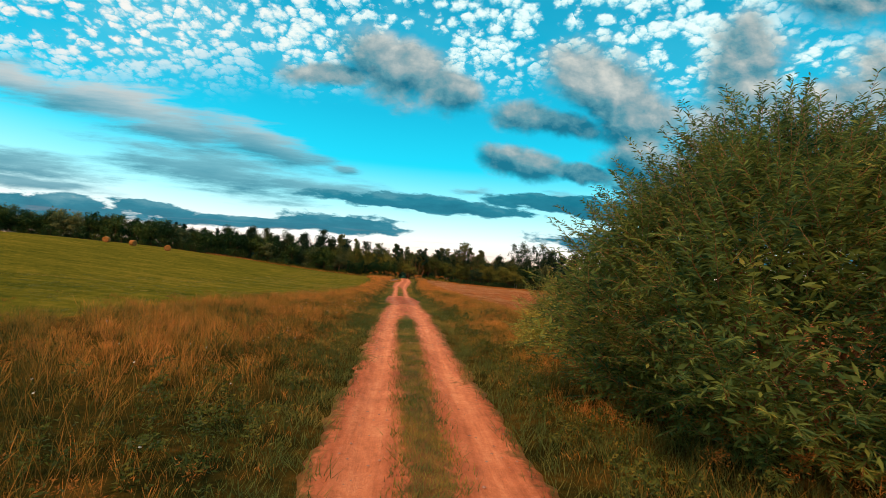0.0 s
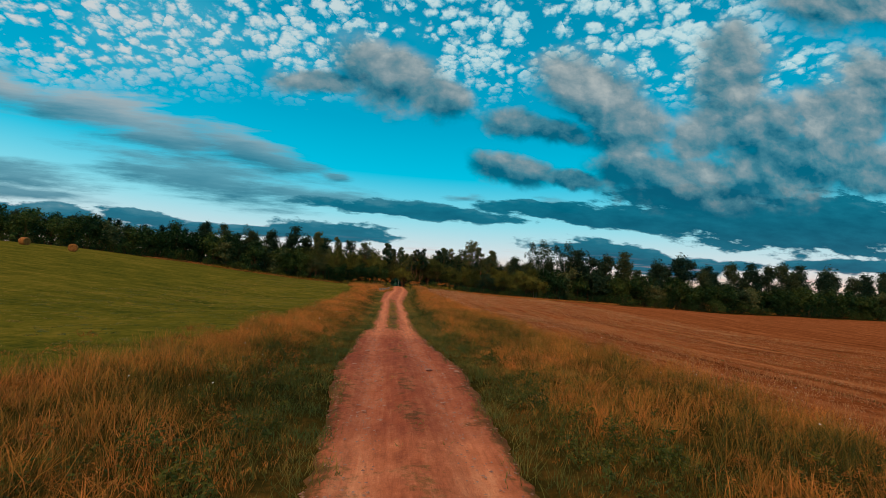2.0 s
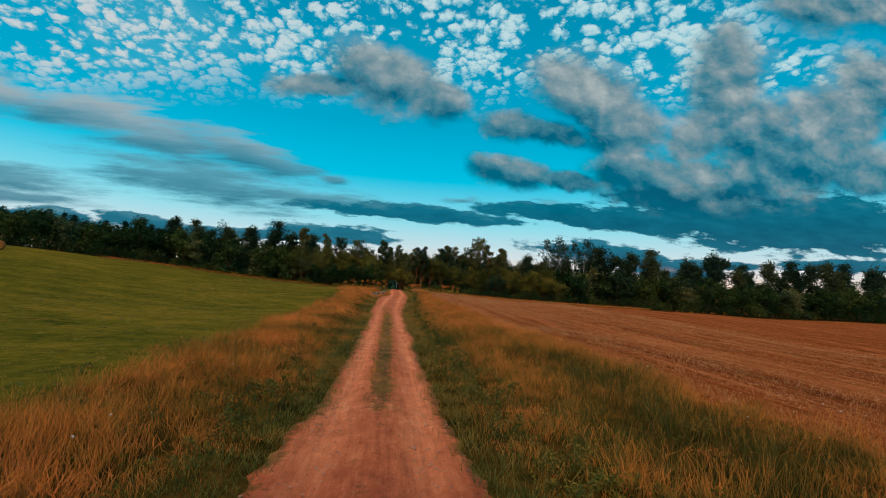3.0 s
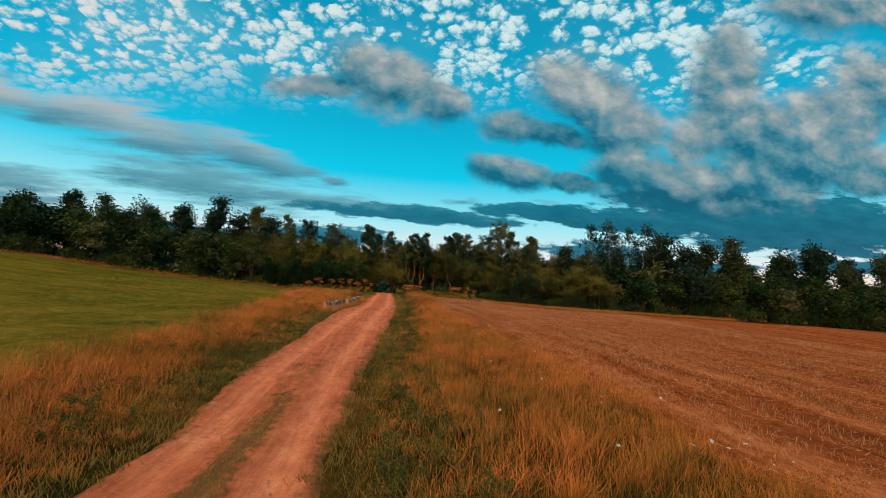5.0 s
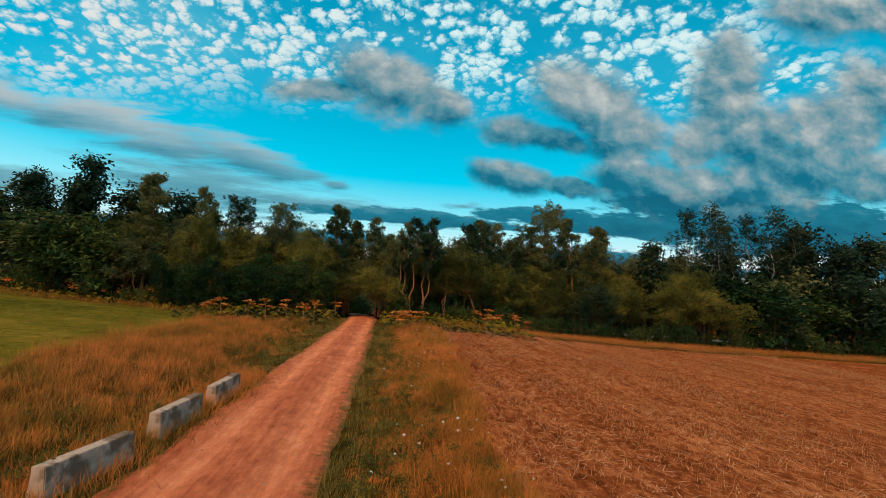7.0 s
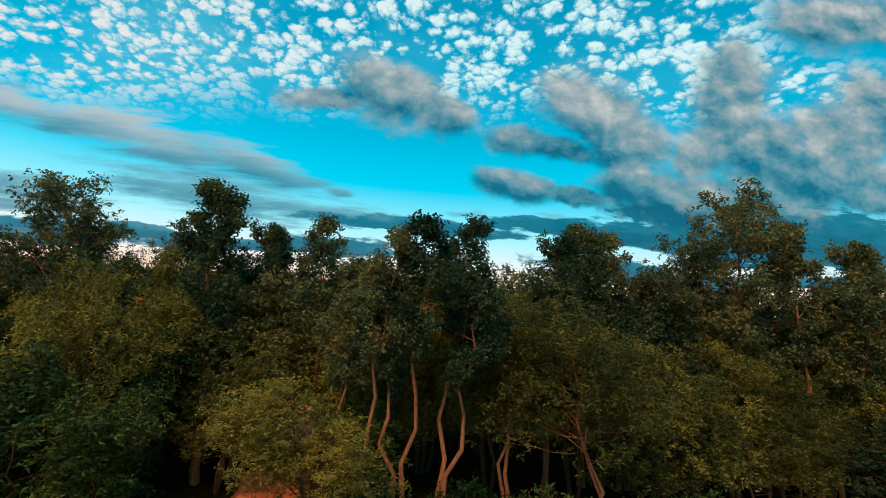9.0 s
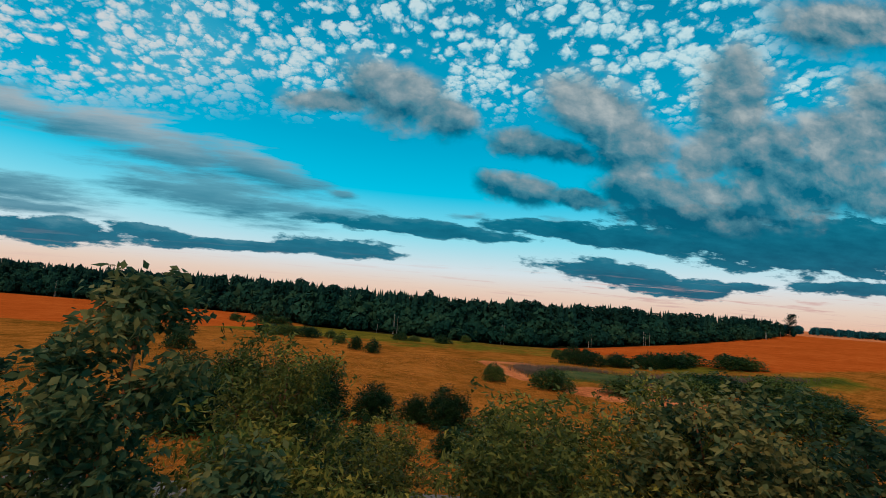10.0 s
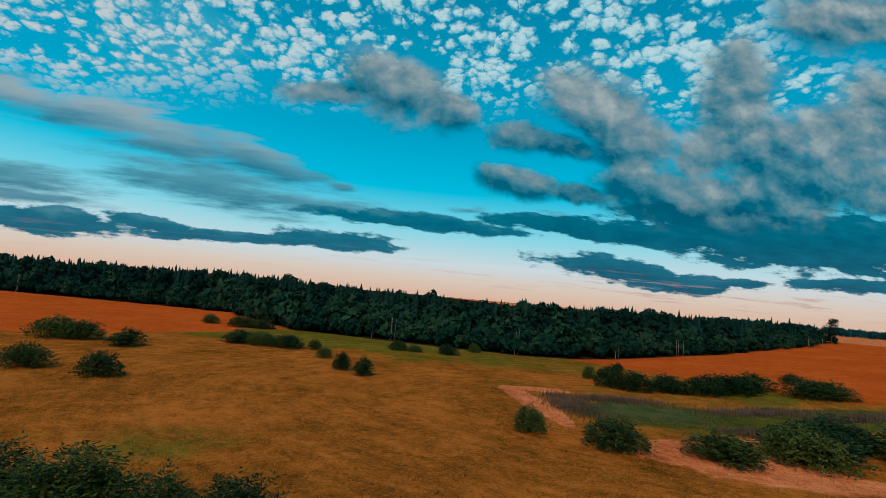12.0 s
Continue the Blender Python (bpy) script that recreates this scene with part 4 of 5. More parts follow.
# willows below them, leaving the track free
for row, (y0, gap, low, high) in enumerate([(158.8, 3.0, 0.75, 1.1), (162.6, 2.9, 1.05, 1.30), (167.0, 2.7, 1.28, 1.48)]):
    for x in np.arange(-27, 45, gap):
        xx, y = x + rng.uniform(-1.2, 1.2), y0 + rng.uniform(-1.3, 1.3)
        if abs(xx - float(road_middle(y))) < (2.7 if row == 0 else 2.0):
            continue
        if row == 0 and 3.6 < xx < 9.5:
            continue
        kind = "far_willow_b" if xx < -24 or xx > 43 else "willow_d" if row == 0 and 0 < xx < 14 else ["willow_a", "willow_b", "willow_a", "willow_b", "willow_c"][int(rng.integers(0, 5))]
        place(MOULDS[kind], xx, y, rng.uniform(low, high) * (0.95 if row > 0 else 1.2 if xx < 20 else 1.0), float(rng.uniform(0, 360)), rng.uniform(0.85, 1.2))
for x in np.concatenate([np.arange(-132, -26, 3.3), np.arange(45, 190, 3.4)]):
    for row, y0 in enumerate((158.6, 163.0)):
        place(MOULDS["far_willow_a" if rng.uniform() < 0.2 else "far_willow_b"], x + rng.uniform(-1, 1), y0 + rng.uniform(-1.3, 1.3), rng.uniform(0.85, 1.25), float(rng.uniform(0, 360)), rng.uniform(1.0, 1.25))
for x, y, size, wide in [(3.5, 156.8, 0.66, 0.85), (-0.9, 160.8, 0.7, 0.8), (2.7, 174.5, 1.0, 1.1), (-1.9, 166.0, 1.05, 1.3), (3.3, 164.3, 0.98, 1.25), (2.9, 168.6, 1.0, 1.3), (-3.0, 169.2, 1.0, 1.3)]:
    place(MOULDS["willow_b"], x, y, size, float(rng.uniform(0, 360)), wide)
# a darker thicket on one side of the track, in front of the willows
for x, y, size in [(-2.6, 156.4, 1.5), (-4.4, 155.2, 1.8), (-6.6, 154.6, 1.6), (-8.8, 155.4, 1.9), (-11.2, 155.0, 1.6), (-13.6, 155.6, 1.8), (-16.0, 156.0, 1.6), (-3.4, 159.5, 1.9), (-2.8, 164.0, 2.2), (4.4, 158.2, 1.3), (4.2, 161.5, 1.5)]:
    tagged(place(MOULDS["thicket_b" if x < -6 else "thicket_a"], x, y, size * 0.54, float(rng.uniform(0, 360)), size * 0.56),
           "tall dark green shrub at the edge of the trees", "shrub", "shrubs under the trees")
# a closed row of dark shrubs behind the belt
for x in np.concatenate([np.arange(-126, -26, 4.2), np.arange(-26, 36, 2.4), np.arange(38, 186, 4.4)]):
    xx, y = x + rng.uniform(-0.6, 0.6), 170.5 + rng.uniform(-1.2, 1.2)
    if abs(xx - float(road_middle(y))) > 2.6:
        tagged(place(MOULDS["foot_a" if rng.uniform() < 0.5 else "foot_b"], xx, y, rng.uniform(1.1, 1.5), float(rng.uniform(0, 360)), 1.25),
               "dark green shrub behind the belt of trees", "shrub", "shrubs under the trees")
# dark shrubs along the foot of the belt
for x in np.concatenate([np.arange(-125, 185, 2.9), np.arange(6, 34, 2.9) + 1.4]):
    xx, y = x + rng.uniform(-1, 1), 156.8 + rng.uniform(-0.6, 0.6)
    if abs(xx - float(road_middle(y))) < 3.0:
        continue
    tagged(place(MOULDS["foot_a" if rng.uniform() < 0.5 else "foot_b"], xx, y, rng.uniform(0.5, 0.95) * (1.5 if abs(x - 5) > 50 else 1.0), float(rng.uniform(0, 360))),
           "dark green shrub along the foot of the trees", "shrub", "shrubs under the trees")

# bushes of the valley: across, along, height, width
MEADOW = [
    (-89, 335, 5.5, 8.5), (-82, 336, 5, 7), (-66, 328, 4.6, 6.5), (-65, 291, 4.2, 6), (-49, 287, 4.4, 5), (-78, 420, 4, 5.5), (-61, 414, 4.5, 9), (-53, 414, 4, 7),
    (-45, 355, 4.2, 7), (-37, 354, 4, 7), (-28, 351, 4, 7), (-19.5, 351, 3.2, 3.6), (-14, 333, 3, 3.2), (-6.8, 314, 4.2, 3), (-0.9, 308, 4.3, 3.6), (8, 369, 3.2, 5),
    (14, 368, 2.4, 4), (26.5, 367, 3.6, 5.5), (39, 382, 3.4, 3.6), (65, 330, 3.6, 2.6), (85, 352, 2.8, 3), (66, 318, 5.4, 6), (71, 314, 4.8, 6.5)]
MEADOW_B = [
    (82, 316, 4.2, 8), (90, 312, 4.8, 8), (98, 314, 4.6, 9), (107, 317, 4.6, 9), (126, 324, 3, 4), (115, 306, 4.6, 8), (121, 305, 4.2, 6.5), (28.7, 267, 3.8, 3.8), (40, 260, 4.2, 6.2),
    (55, 256.5, 4, 7), (69, 258, 5, 9), (74, 262, 5, 9), (84, 268, 5, 10), (95, 262, 5, 10)]
NEAR = [
    (-14.3, 208.7, 6.0, 9.2), (-3.3, 201.2, 4.7, 9.4), (-22.3, 225.6, 6.6, 9.7), (-14.2, 223.1, 7.5, 9.4), (-8.3, 221.8, 6.6, 6.8), (-3.1, 220.2, 7.0, 7.7), (3.3, 220.7, 4.5, 6.3), (8.5, 219.6, 3.5, 4.2),
    (12.4, 216.9, 5.0, 6.3), (-49.7, 244.5, 6.4, 7.0), (3.1, 202.4, 3.3, 2.5), (15.0, 198.8, 4.4, 7.6), (20.1, 200.0, 3.5, 5.8), (11.5, 201.9, 2.8, 4.5), (37.3, 205.4, 2.7, 6.2), (-31.8, 217.0, 2.5, 5.0),
    (-22.0, 209.5, 1.2, 3.8), (6.5, 203.0, 1.1, 2.9), (65.6, 234.7, 4.2, 9.8), (70.5, 226.1, 5.7, 14.0), (71.1, 234.3, 3.0, 5.3), (90.5, 255.8, 3.6, 13.4), (88.5, 246.7, 5.0, 11.9), (50.8, 233.2, 2.0, 5.2),
]
for i, (x, y, tall, wide) in enumerate(MEADOW + MEADOW_B):
    mould, h0, w0 = [(MOULDS["shrub_b"], 2.75, 4.0), (MOULDS["shrub_a"], 3.15, 3.3), (MOULDS["shrub_c"], 3.8, 2.9)][i % 3]
    place(mould, x, y, tall * 1.12 / h0, float(rng.uniform(0, 360)), wide * 1.3 / w0)
for i, (x, y, tall, wide) in enumerate(NEAR):
    key, w0 = [("near_bush_a", 4.3), ("near_bush_b", 3.9)][i % 2] if wide > 0.75 * tall else ("near_bush_c", 2.9)
    place(MOULDS[key], x, y, tall / 5.0, float(rng.uniform(0, 360)), wide / w0)


def stuff_mesh(name, pieces, corners, mat, label):
    """Many small faces as one object; each piece brings the tone of its tree."""
    V, F, T, o = [], [], [], 0
    for v, f, tone in pieces:
        V.append(v)
        F.append(f + o)
        T.append(np.full(len(v), tone))
        o += len(v)
    ob = quick(name, np.concatenate(V), np.concatenate(F), corners, mat)
    at = ob.data.attributes.new("tone", "FLOAT", "POINT")
    at.data.foreach_set("value", np.concatenate(T).astype(np.float32))
    tagged(ob, label, "forest", kind="stuff")


def far_spruce(r, x, y, z, tall):
    """Tiers of ragged drooping skirts round one stem."""
    tiers, k = 8, 7
    a = np.arange(k) * 6.283 / k
    v, f = [], []
    for t in range(tiers):
        q0, q1 = 0.12 + 0.86 * t / tiers, min(1.0, 0.12 + 0.86 * (t + 1.9) / tiers)
        w = 0.16 * tall * (1.05 - q0) * r.uniform(0.75, 1.2, k)
        low = np.stack([x + w * np.cos(a), y + w * np.sin(a), z + tall * (q0 + r.uniform(-0.03, 0.03, k))], -1)
        top = np.array([[x + r.normal(0, 0.08), y, z + tall * q1]])
        o = len(v) * (k + 1)
        v.append(np.concatenate([low, top]))
        f.append(np.stack([o + np.arange(k), o + (np.arange(k) + 1) % k, np.full(k, o + k)], -1))
    return np.concatenate(v), np.concatenate(f)


def far_crown(r, x, y, z, tall, wide):
    """A broadleaf crown of several lobes, each a ragged shell of leaf tufts."""
    v, f, o = [], [], 0
    for lobe in range(7):
        q = 0.86 if lobe == 0 else r.uniform(0.28, 0.78)
        a = r.uniform(0, 6.28)
        far = wide * (0.0 if lobe == 0 else 0.55) * math.sin(math.pi * min(0.95, q + 0.1)) ** 0.5
        cx, cy, cz = x + far * math.cos(a), y + far * math.sin(a), z + tall * q
        rad = wide * r.uniform(0.42, 0.62) * (0.85 if lobe == 0 else 1.0)
        n = 52
        d = r.normal(0, 1, (n, 3))
        d /= np.linalg.norm(d, axis=1)[:, None]
        p = np.array([[cx, cy, cz]]) + d * rad * np.array([[1, 1, 0.8]]) * r.uniform(0.82, 1.06, (n, 1))
        s = np.cross(d, r.normal(0, 1, (n, 3)))
        s /= np.linalg.norm(s, axis=1)[:, None]
        u = np.cross(s, d) + d * r.uniform(-0.1, 0.7, (n, 1))
        size = rad * 0.44 * r.uniform(0.6, 1.2, (n, 1))
        v.append(np.stack([p - s * size, p + s * size, p + u * size * 1.5], 1).reshape(-1, 3))
        f.append(np.arange(n * 3).reshape(-1, 3) + o)
        o += n * 3
    return np.concatenate(v), np.concatenate(f)


def build_forest():
    """The far wood: broadleaf crowns along a ragged front, spruces rising behind them."""
    r = np.random.default_rng(3)
    front_x = [-420, -240, -170, -95, -40, 5, 55, 100, 165, 225, 278]
    front_y = [530, 520, 512, 490, 416, 405, 386, 386, 402, 424, 452]
    level_x, level_z = [-420, -190, -110, -37, 50, 130, 213, 262], [17.5, 17.0, 18.8, 16.6, 14.6, 16.0, 15.6, 17.5]
    edge, wood, stems = [], [], []
    for i in range(640):
        x = r.uniform(-420, 268)
        row = i % 3
        y = float(np.interp(x, front_x, front_y)) + 2 + row * 5 + r.uniform(-1.5, 1.5)
        z = float(height(x, y))
        tall = (float(np.interp(x, level_x, level_z)) - z) * (0.34, 0.50, 0.66)[row] * r.uniform(0.72, 1.2)
        edge.append((*far_crown(r, x, y, z, tall, tall * r.uniform(0.34, 0.52)), r.uniform(0, 1)))
        if row == 1 and r.uniform() < 0.06:
            for k in range(int(r.integers(1, 4))):
                px, py = x + r.uniform(-2, 2), y - 6 - r.uniform(0, 1)
                v, f = tube([(px, py, z - 0.2), (px + r.normal(0, 0.3), py, z + tall * 0.8)], [0.09, 0.05], 3)
                stems.append((v, f))
    for i in range(1250):
        x = r.uniform(-420, 270)
        y = float(np.interp(x, front_x, front_y)) + 10 + r.uniform(0, 1) ** 1.4 * 55
        z = float(height(x, y))
        tall = float(np.interp(x, level_x, level_z)) + r.normal(0, 1.1) + (2.2 if r.uniform() < 0.02 else 0) - z
        if r.uniform() < 0.72:
            wood.append((*far_spruce(r, x, y, z, tall), r.uniform(0, 1)))
        else:
            v, f = far_crown(r, x, y, z + tall * 0.3, tall * 0.64, tall * 0.22)
            wood.append((v, f, r.uniform(0.3, 1)))
    stuff_mesh("forest_edge", edge, 3, M_FRONT, "leafy green edge of the distant forest")
    stuff_mesh("forest", wood, 3, M_FOREST, "distant dark mixed forest of spruce and birch")
    tagged(part("birch_trunks", *join(stems), M_BIRCHBARK), "thin pale birch trunks at the edge of the distant forest", "trunks", kind="stuff")
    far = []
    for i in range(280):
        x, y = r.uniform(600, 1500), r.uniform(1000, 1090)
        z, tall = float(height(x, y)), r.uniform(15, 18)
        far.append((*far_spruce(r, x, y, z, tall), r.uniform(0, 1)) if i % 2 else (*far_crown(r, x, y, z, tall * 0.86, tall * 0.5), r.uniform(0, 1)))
    stuff_mesh("far_forest", far, 3, M_HAZY_WOOD, "forest on the horizon, blue-green from haze put into its colour")


build_forest()
pine = make_tree("pine", rng, 19, 0.25, 4.2, 1, 34, 5200, (0.62, 0.30), (M_FRONT, M_BARK), 0.75, "oval", sides=5, tuft=8)
pine.location = (258, 444, float(height(258, 444)))
pine.scale = (0.9, 0.9, 0.75)
tagged(pine, "lone tall pine at the end of the distant forest", "tree")


# ---- grass ----
def blades(name, x, y, tall, wide, mat, r, lean=0.35, sink=0.02, simple=False):
    """Bent grass blades rooted at x, y, as one object: slim diamonds, or plain spikes where they are short."""
    n = len(x)
    z = height(x, y) - sink
    a, b = r.uniform(0, 6.28, n), r.uniform(0, 6.28, n)
    ln = tall * r.uniform(0.1, 1.0, n) * lean
    sx, sy = np.cos(a) * wide * 0.5, np.sin(a) * wide * 0.5
    top = np.stack([x + np.cos(b) * ln, y + np.sin(b) * ln, z + tall], -1)
    o = np.arange(n)[:, None]
    if simple:
        v = np.stack([np.stack([x - sx, y - sy, z], -1), np.stack([x + sx, y + sy, z], -1), top], 1).reshape(-1, 3)
        f, levels = o * 3 + np.array([[0, 1, 2]]), [0.2, 0.2, 1.0]
    else:
        mx, my, mz = x + np.cos(b) * ln * 0.3, y + np.sin(b) * ln * 0.3, z + tall * 0.55
        v = np.stack([np.stack([x, y, z], -1), np.stack([mx + sx, my + sy, mz], -1), top, np.stack([mx - sx, my - sy, mz], -1)], 1).reshape(-1, 3)
        f, levels = np.concatenate([o * 4 + np.array([[0, 1, 3]]), o * 4 + np.array([[1, 2, 3]])], 1).reshape(-1, 3), [0, 0.55, 1.0, 0.55]
    ob = quick(name, v, f, 3, mat)
    tip = ob.data.attributes.new("tip", "FLOAT", "POINT")
    tip.data.foreach_set("value", np.tile(np.array(levels, dtype=np.float32), n))
    return ob


def strewn(r, n, y0, y1, lo, hi, clump=0.5):
    """Roots between two edges that run along the track, gathered in tufts."""
    k = max(1, n // 16)
    cy = r.uniform(y0, y1, k)
    cx = lo(cy) + (hi(cy) - lo(cy)) * r.uniform(0, 1, k)
    i = r.integers(0, k, n)
    return cx[i] + r.normal(0, 0.11, n), cy[i] + r.normal(0, 0.11, n), r.uniform(0.55, 1.2, k)[i]


gr = np.random.default_rng(11)


def road_l(y):
    return road_middle(y) - road_half(y)


def road_r(y):
    return road_middle(y) + road_half(y)


def tall_here(x, y, gap):
    """Height of the verge: low by the track, tall and uneven farther off."""
    return (0.14 + 0.60 * smooth_step(gap, 0.3, 2.4)) * (0.80 + 0.32 * ripple(x, y, 0.5, 3) + 0.34 * ripple(x, y, 1.9, 7))


L_LEFT, L_RIGHT = "tall rust-orange dry grass and weeds beside the track", "tall rust-orange dry grass between track and stubble"
x, y, s = strewn(gr, 55000, 1, 147, left_edge, lambda q: road_l(q) - 0.35)
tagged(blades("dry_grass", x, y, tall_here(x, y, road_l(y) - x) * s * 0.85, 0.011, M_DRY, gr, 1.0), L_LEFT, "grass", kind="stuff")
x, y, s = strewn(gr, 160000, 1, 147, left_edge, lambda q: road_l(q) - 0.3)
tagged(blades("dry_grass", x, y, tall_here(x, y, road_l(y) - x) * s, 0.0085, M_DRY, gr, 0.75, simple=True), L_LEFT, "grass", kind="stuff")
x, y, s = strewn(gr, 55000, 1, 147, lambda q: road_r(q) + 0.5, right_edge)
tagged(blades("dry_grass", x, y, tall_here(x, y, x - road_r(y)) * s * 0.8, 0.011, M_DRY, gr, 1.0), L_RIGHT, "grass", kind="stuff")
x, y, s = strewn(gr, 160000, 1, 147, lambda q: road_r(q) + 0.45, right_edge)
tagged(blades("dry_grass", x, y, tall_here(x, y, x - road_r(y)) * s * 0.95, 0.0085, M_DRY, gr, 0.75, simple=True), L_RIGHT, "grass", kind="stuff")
for n, lo, hi, label in [(17000, left_edge, lambda q: road_l(q) - 0.9, L_LEFT), (17000, lambda q: road_r(q) + 1.2, right_edge, L_RIGHT)]:
    x, y, s = strewn(gr, n, 1, 147, lo, hi)
    gap = np.where(x < road_middle(y), road_l(y) - x, x - road_r(y))
    keep = ripple(x, y, 0.35, 5) > -0.3
    top = np.stack([x, y, height(x, y) + tall_here(x, y, gap) * s * 0.92], -1)[keep]
    v, f = leaves(top, (0.10, 0.10, 0.05), 115000, 0.050, 0.013, gr, droop=-0.4, tuft=6)
    tagged(quick("grass_panicles", v, f, 3, M_PANICLE), "feathery reddish seed heads of the dry grass", "grass", kind="stuff")
x, y, s = strewn(gr, 60000, 1, 155, lambda q: road_l(q) - 1.4, lambda q: road_l(q) + 0.22 + 0.16 * ripple(q, q, 2.1, 3))
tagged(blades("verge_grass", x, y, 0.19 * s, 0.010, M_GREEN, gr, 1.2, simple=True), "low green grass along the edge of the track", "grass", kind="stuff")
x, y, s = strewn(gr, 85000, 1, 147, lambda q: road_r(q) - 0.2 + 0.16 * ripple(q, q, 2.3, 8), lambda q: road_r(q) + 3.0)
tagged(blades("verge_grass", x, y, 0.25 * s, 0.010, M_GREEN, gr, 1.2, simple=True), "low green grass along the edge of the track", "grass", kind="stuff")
x, y, s = strewn(gr, 52000, 1, 96, lambda q: road_middle(q) - 0.26, lambda q: road_middle(q) + 0.26)
keep = ((y < 27) | ((y > 57) & (y < 94)) | (ripple(x * 3, y, 1.9, 2) > 0.55)) & (ripple(x * 3, y, 1.3, 6) > -0.45)
tagged(blades("track_grass", x[keep], y[keep], 0.10 * s[keep], 0.014, M_GREEN, gr, 1.4, simple=True), "short worn grass between the wheel ruts", "grass", kind="stuff")
x, y, s = strewn(gr, 24000, 1, 25, lambda q: road_middle(q) - 0.30, lambda q: road_middle(q) + 0.30)
tagged(blades("track_grass", x, y, 0.13 * s, 0.012, M_GREEN, gr, 1.2, simple=True), "short worn grass between the wheel ruts", "grass", kind="stuff")
x, y, s = strewn(gr, 60000, 8, 150, lambda q: left_edge(q) - 18, left_edge)
tagged(blades("meadow_grass", x, y, 0.06 * s, 0.05, M_GREEN, gr, 2.2, simple=True), "short mown green meadow grass", "grass", kind="stuff")
y = 151.5 + 4.5 * gr.uniform(0, 1, 34000) ** 0.8
x = np.where(gr.uniform(0, 1, 34000) < 0.72, gr.uniform(9, 60, 34000), gr.uniform(-60, -12, 34000))
tagged(blades("foot_grass", x, y, gr.uniform(0.25, 0.6, 34000), 0.014, M_DRY, gr, 0.8, simple=True), "dry rusty grass along the foot of the trees", "grass", kind="stuff")
y = gr.uniform(111, 128, 9000)
x = np.interp(y, [113.9, 116.5, 119.2, 122, 124.8], [-1.85, -1.55, -1.0, -0.76, -0.68]) + gr.normal(0, 0.42, 9000)
tagged(blades("block_grass", x, y, gr.uniform(0.15, 0.48, 9000), 0.014, M_DRY, gr, 0.9, simple=True), "dry grass grown up round the concrete blocks", "grass", kind="stuff")
n = 190000
x = 5 + 40 * gr.uniform(0, 1, n) ** 1.4
y = 10 + 147 * gr.uniform(0, 1, n)
x = np.round(x / 0.34) * 0.34 + gr.normal(0, 0.09, n) - 0.1 * (y - 80)
x = np.where(x < 6, x + 34, x)
swath = 0.6 * np.sin((x + 0.1 * y) * 2.7 + 2.5 * ripple(x, y, 0.12, 6)) + ripple(x * 1.3 + 0.13 * y, y * 0.22, 0.9, 2)
keep = (x > right_edge(y) + 0.2) & (x < 46) & (swath + 0.6 * ripple(x, y, 1.9, 5) > -0.55)
tall = gr.uniform(0.07, 0.20, n) * (1 + 0.45 * np.clip(swath, 0, 1))
tagged(blades("stubble", x[keep], y[keep], tall[keep], 0.020, M_STUBBLE, gr, 0.8, simple=True), "cut straw stubble in long rows", "stubble", kind="stuff")
n = 180000
x = 5 + 34 * gr.uniform(0, 1, n) ** 1.5
y = np.where(gr.uniform(0, 1, n) < 0.6, gr.uniform(96, 151, n), gr.uniform(18, 96, n))
keep = (x > right_edge(y) + 0.1) & (ripple(x, y * 0.5, 0.8, 9) > -0.6)
tagged(blades("loose_straw", x[keep], y[keep], gr.uniform(0.012, 0.07, keep.sum()), 0.030, M_STRAW, gr, 8.0, simple=True), "loose straw lying on the stubble field", "straw", kind="stuff")
n = 60000
x, y = gr.uniform(6, 40, n), gr.uniform(20, 157, n)
keep = (x > right_edge(y) + 0.3) & (ripple(x * 0.8, y * 0.3, 0.9, 12) > 0.3)
tagged(blades("field_weeds", x[keep], y[keep], gr.uniform(0.04, 0.12, keep.sum()), 0.03, M_GREEN, gr, 1.5, simple=True), "low green weeds between the stubble rows", "weeds", kind="stuff")
x, y = gr.uniform(-60, 70, 90000), 194 + 120 * gr.uniform(0, 1, 90000) ** 1.6
tagged(blades("valley_grass", x, y, gr.uniform(0.08, 0.35, 90000), 0.07, M_DRY, gr, 1.2, simple=True), "dry tufted meadow grass of the valley", "grass", kind="stuff")
BEDS = [(44, 289, 2.6, 5.5), (57, 297, 6, 1.6), (87, 291, 7, 1.8), (108, 286, 7, 1.6), (74, 273, 4, 1.0)]
x = np.concatenate([gr.normal(q[0], q[2], 2200) for q in BEDS])
y = np.concatenate([gr.normal(q[1], q[3], 2200) for q in BEDS])
tagged(blades("reeds", x, y, gr.uniform(0.6, 1.5, len(x)), 0.12, M_REED, gr, 0.3, simple=True), "brownish purple reeds round a wet hollow", "reeds", kind="stuff")
x, y = gr.normal(59, 6, 16000), gr.normal(286, 3.6, 16000)
tagged(blades("sedge", x, y, gr.uniform(0.2, 0.6, 16000), 0.12, M_SEDGE, gr, 0.6, simple=True), "green sedge in the wet hollow", "sedge", kind="stuff")

# ---- the big osier bush beside the track ----


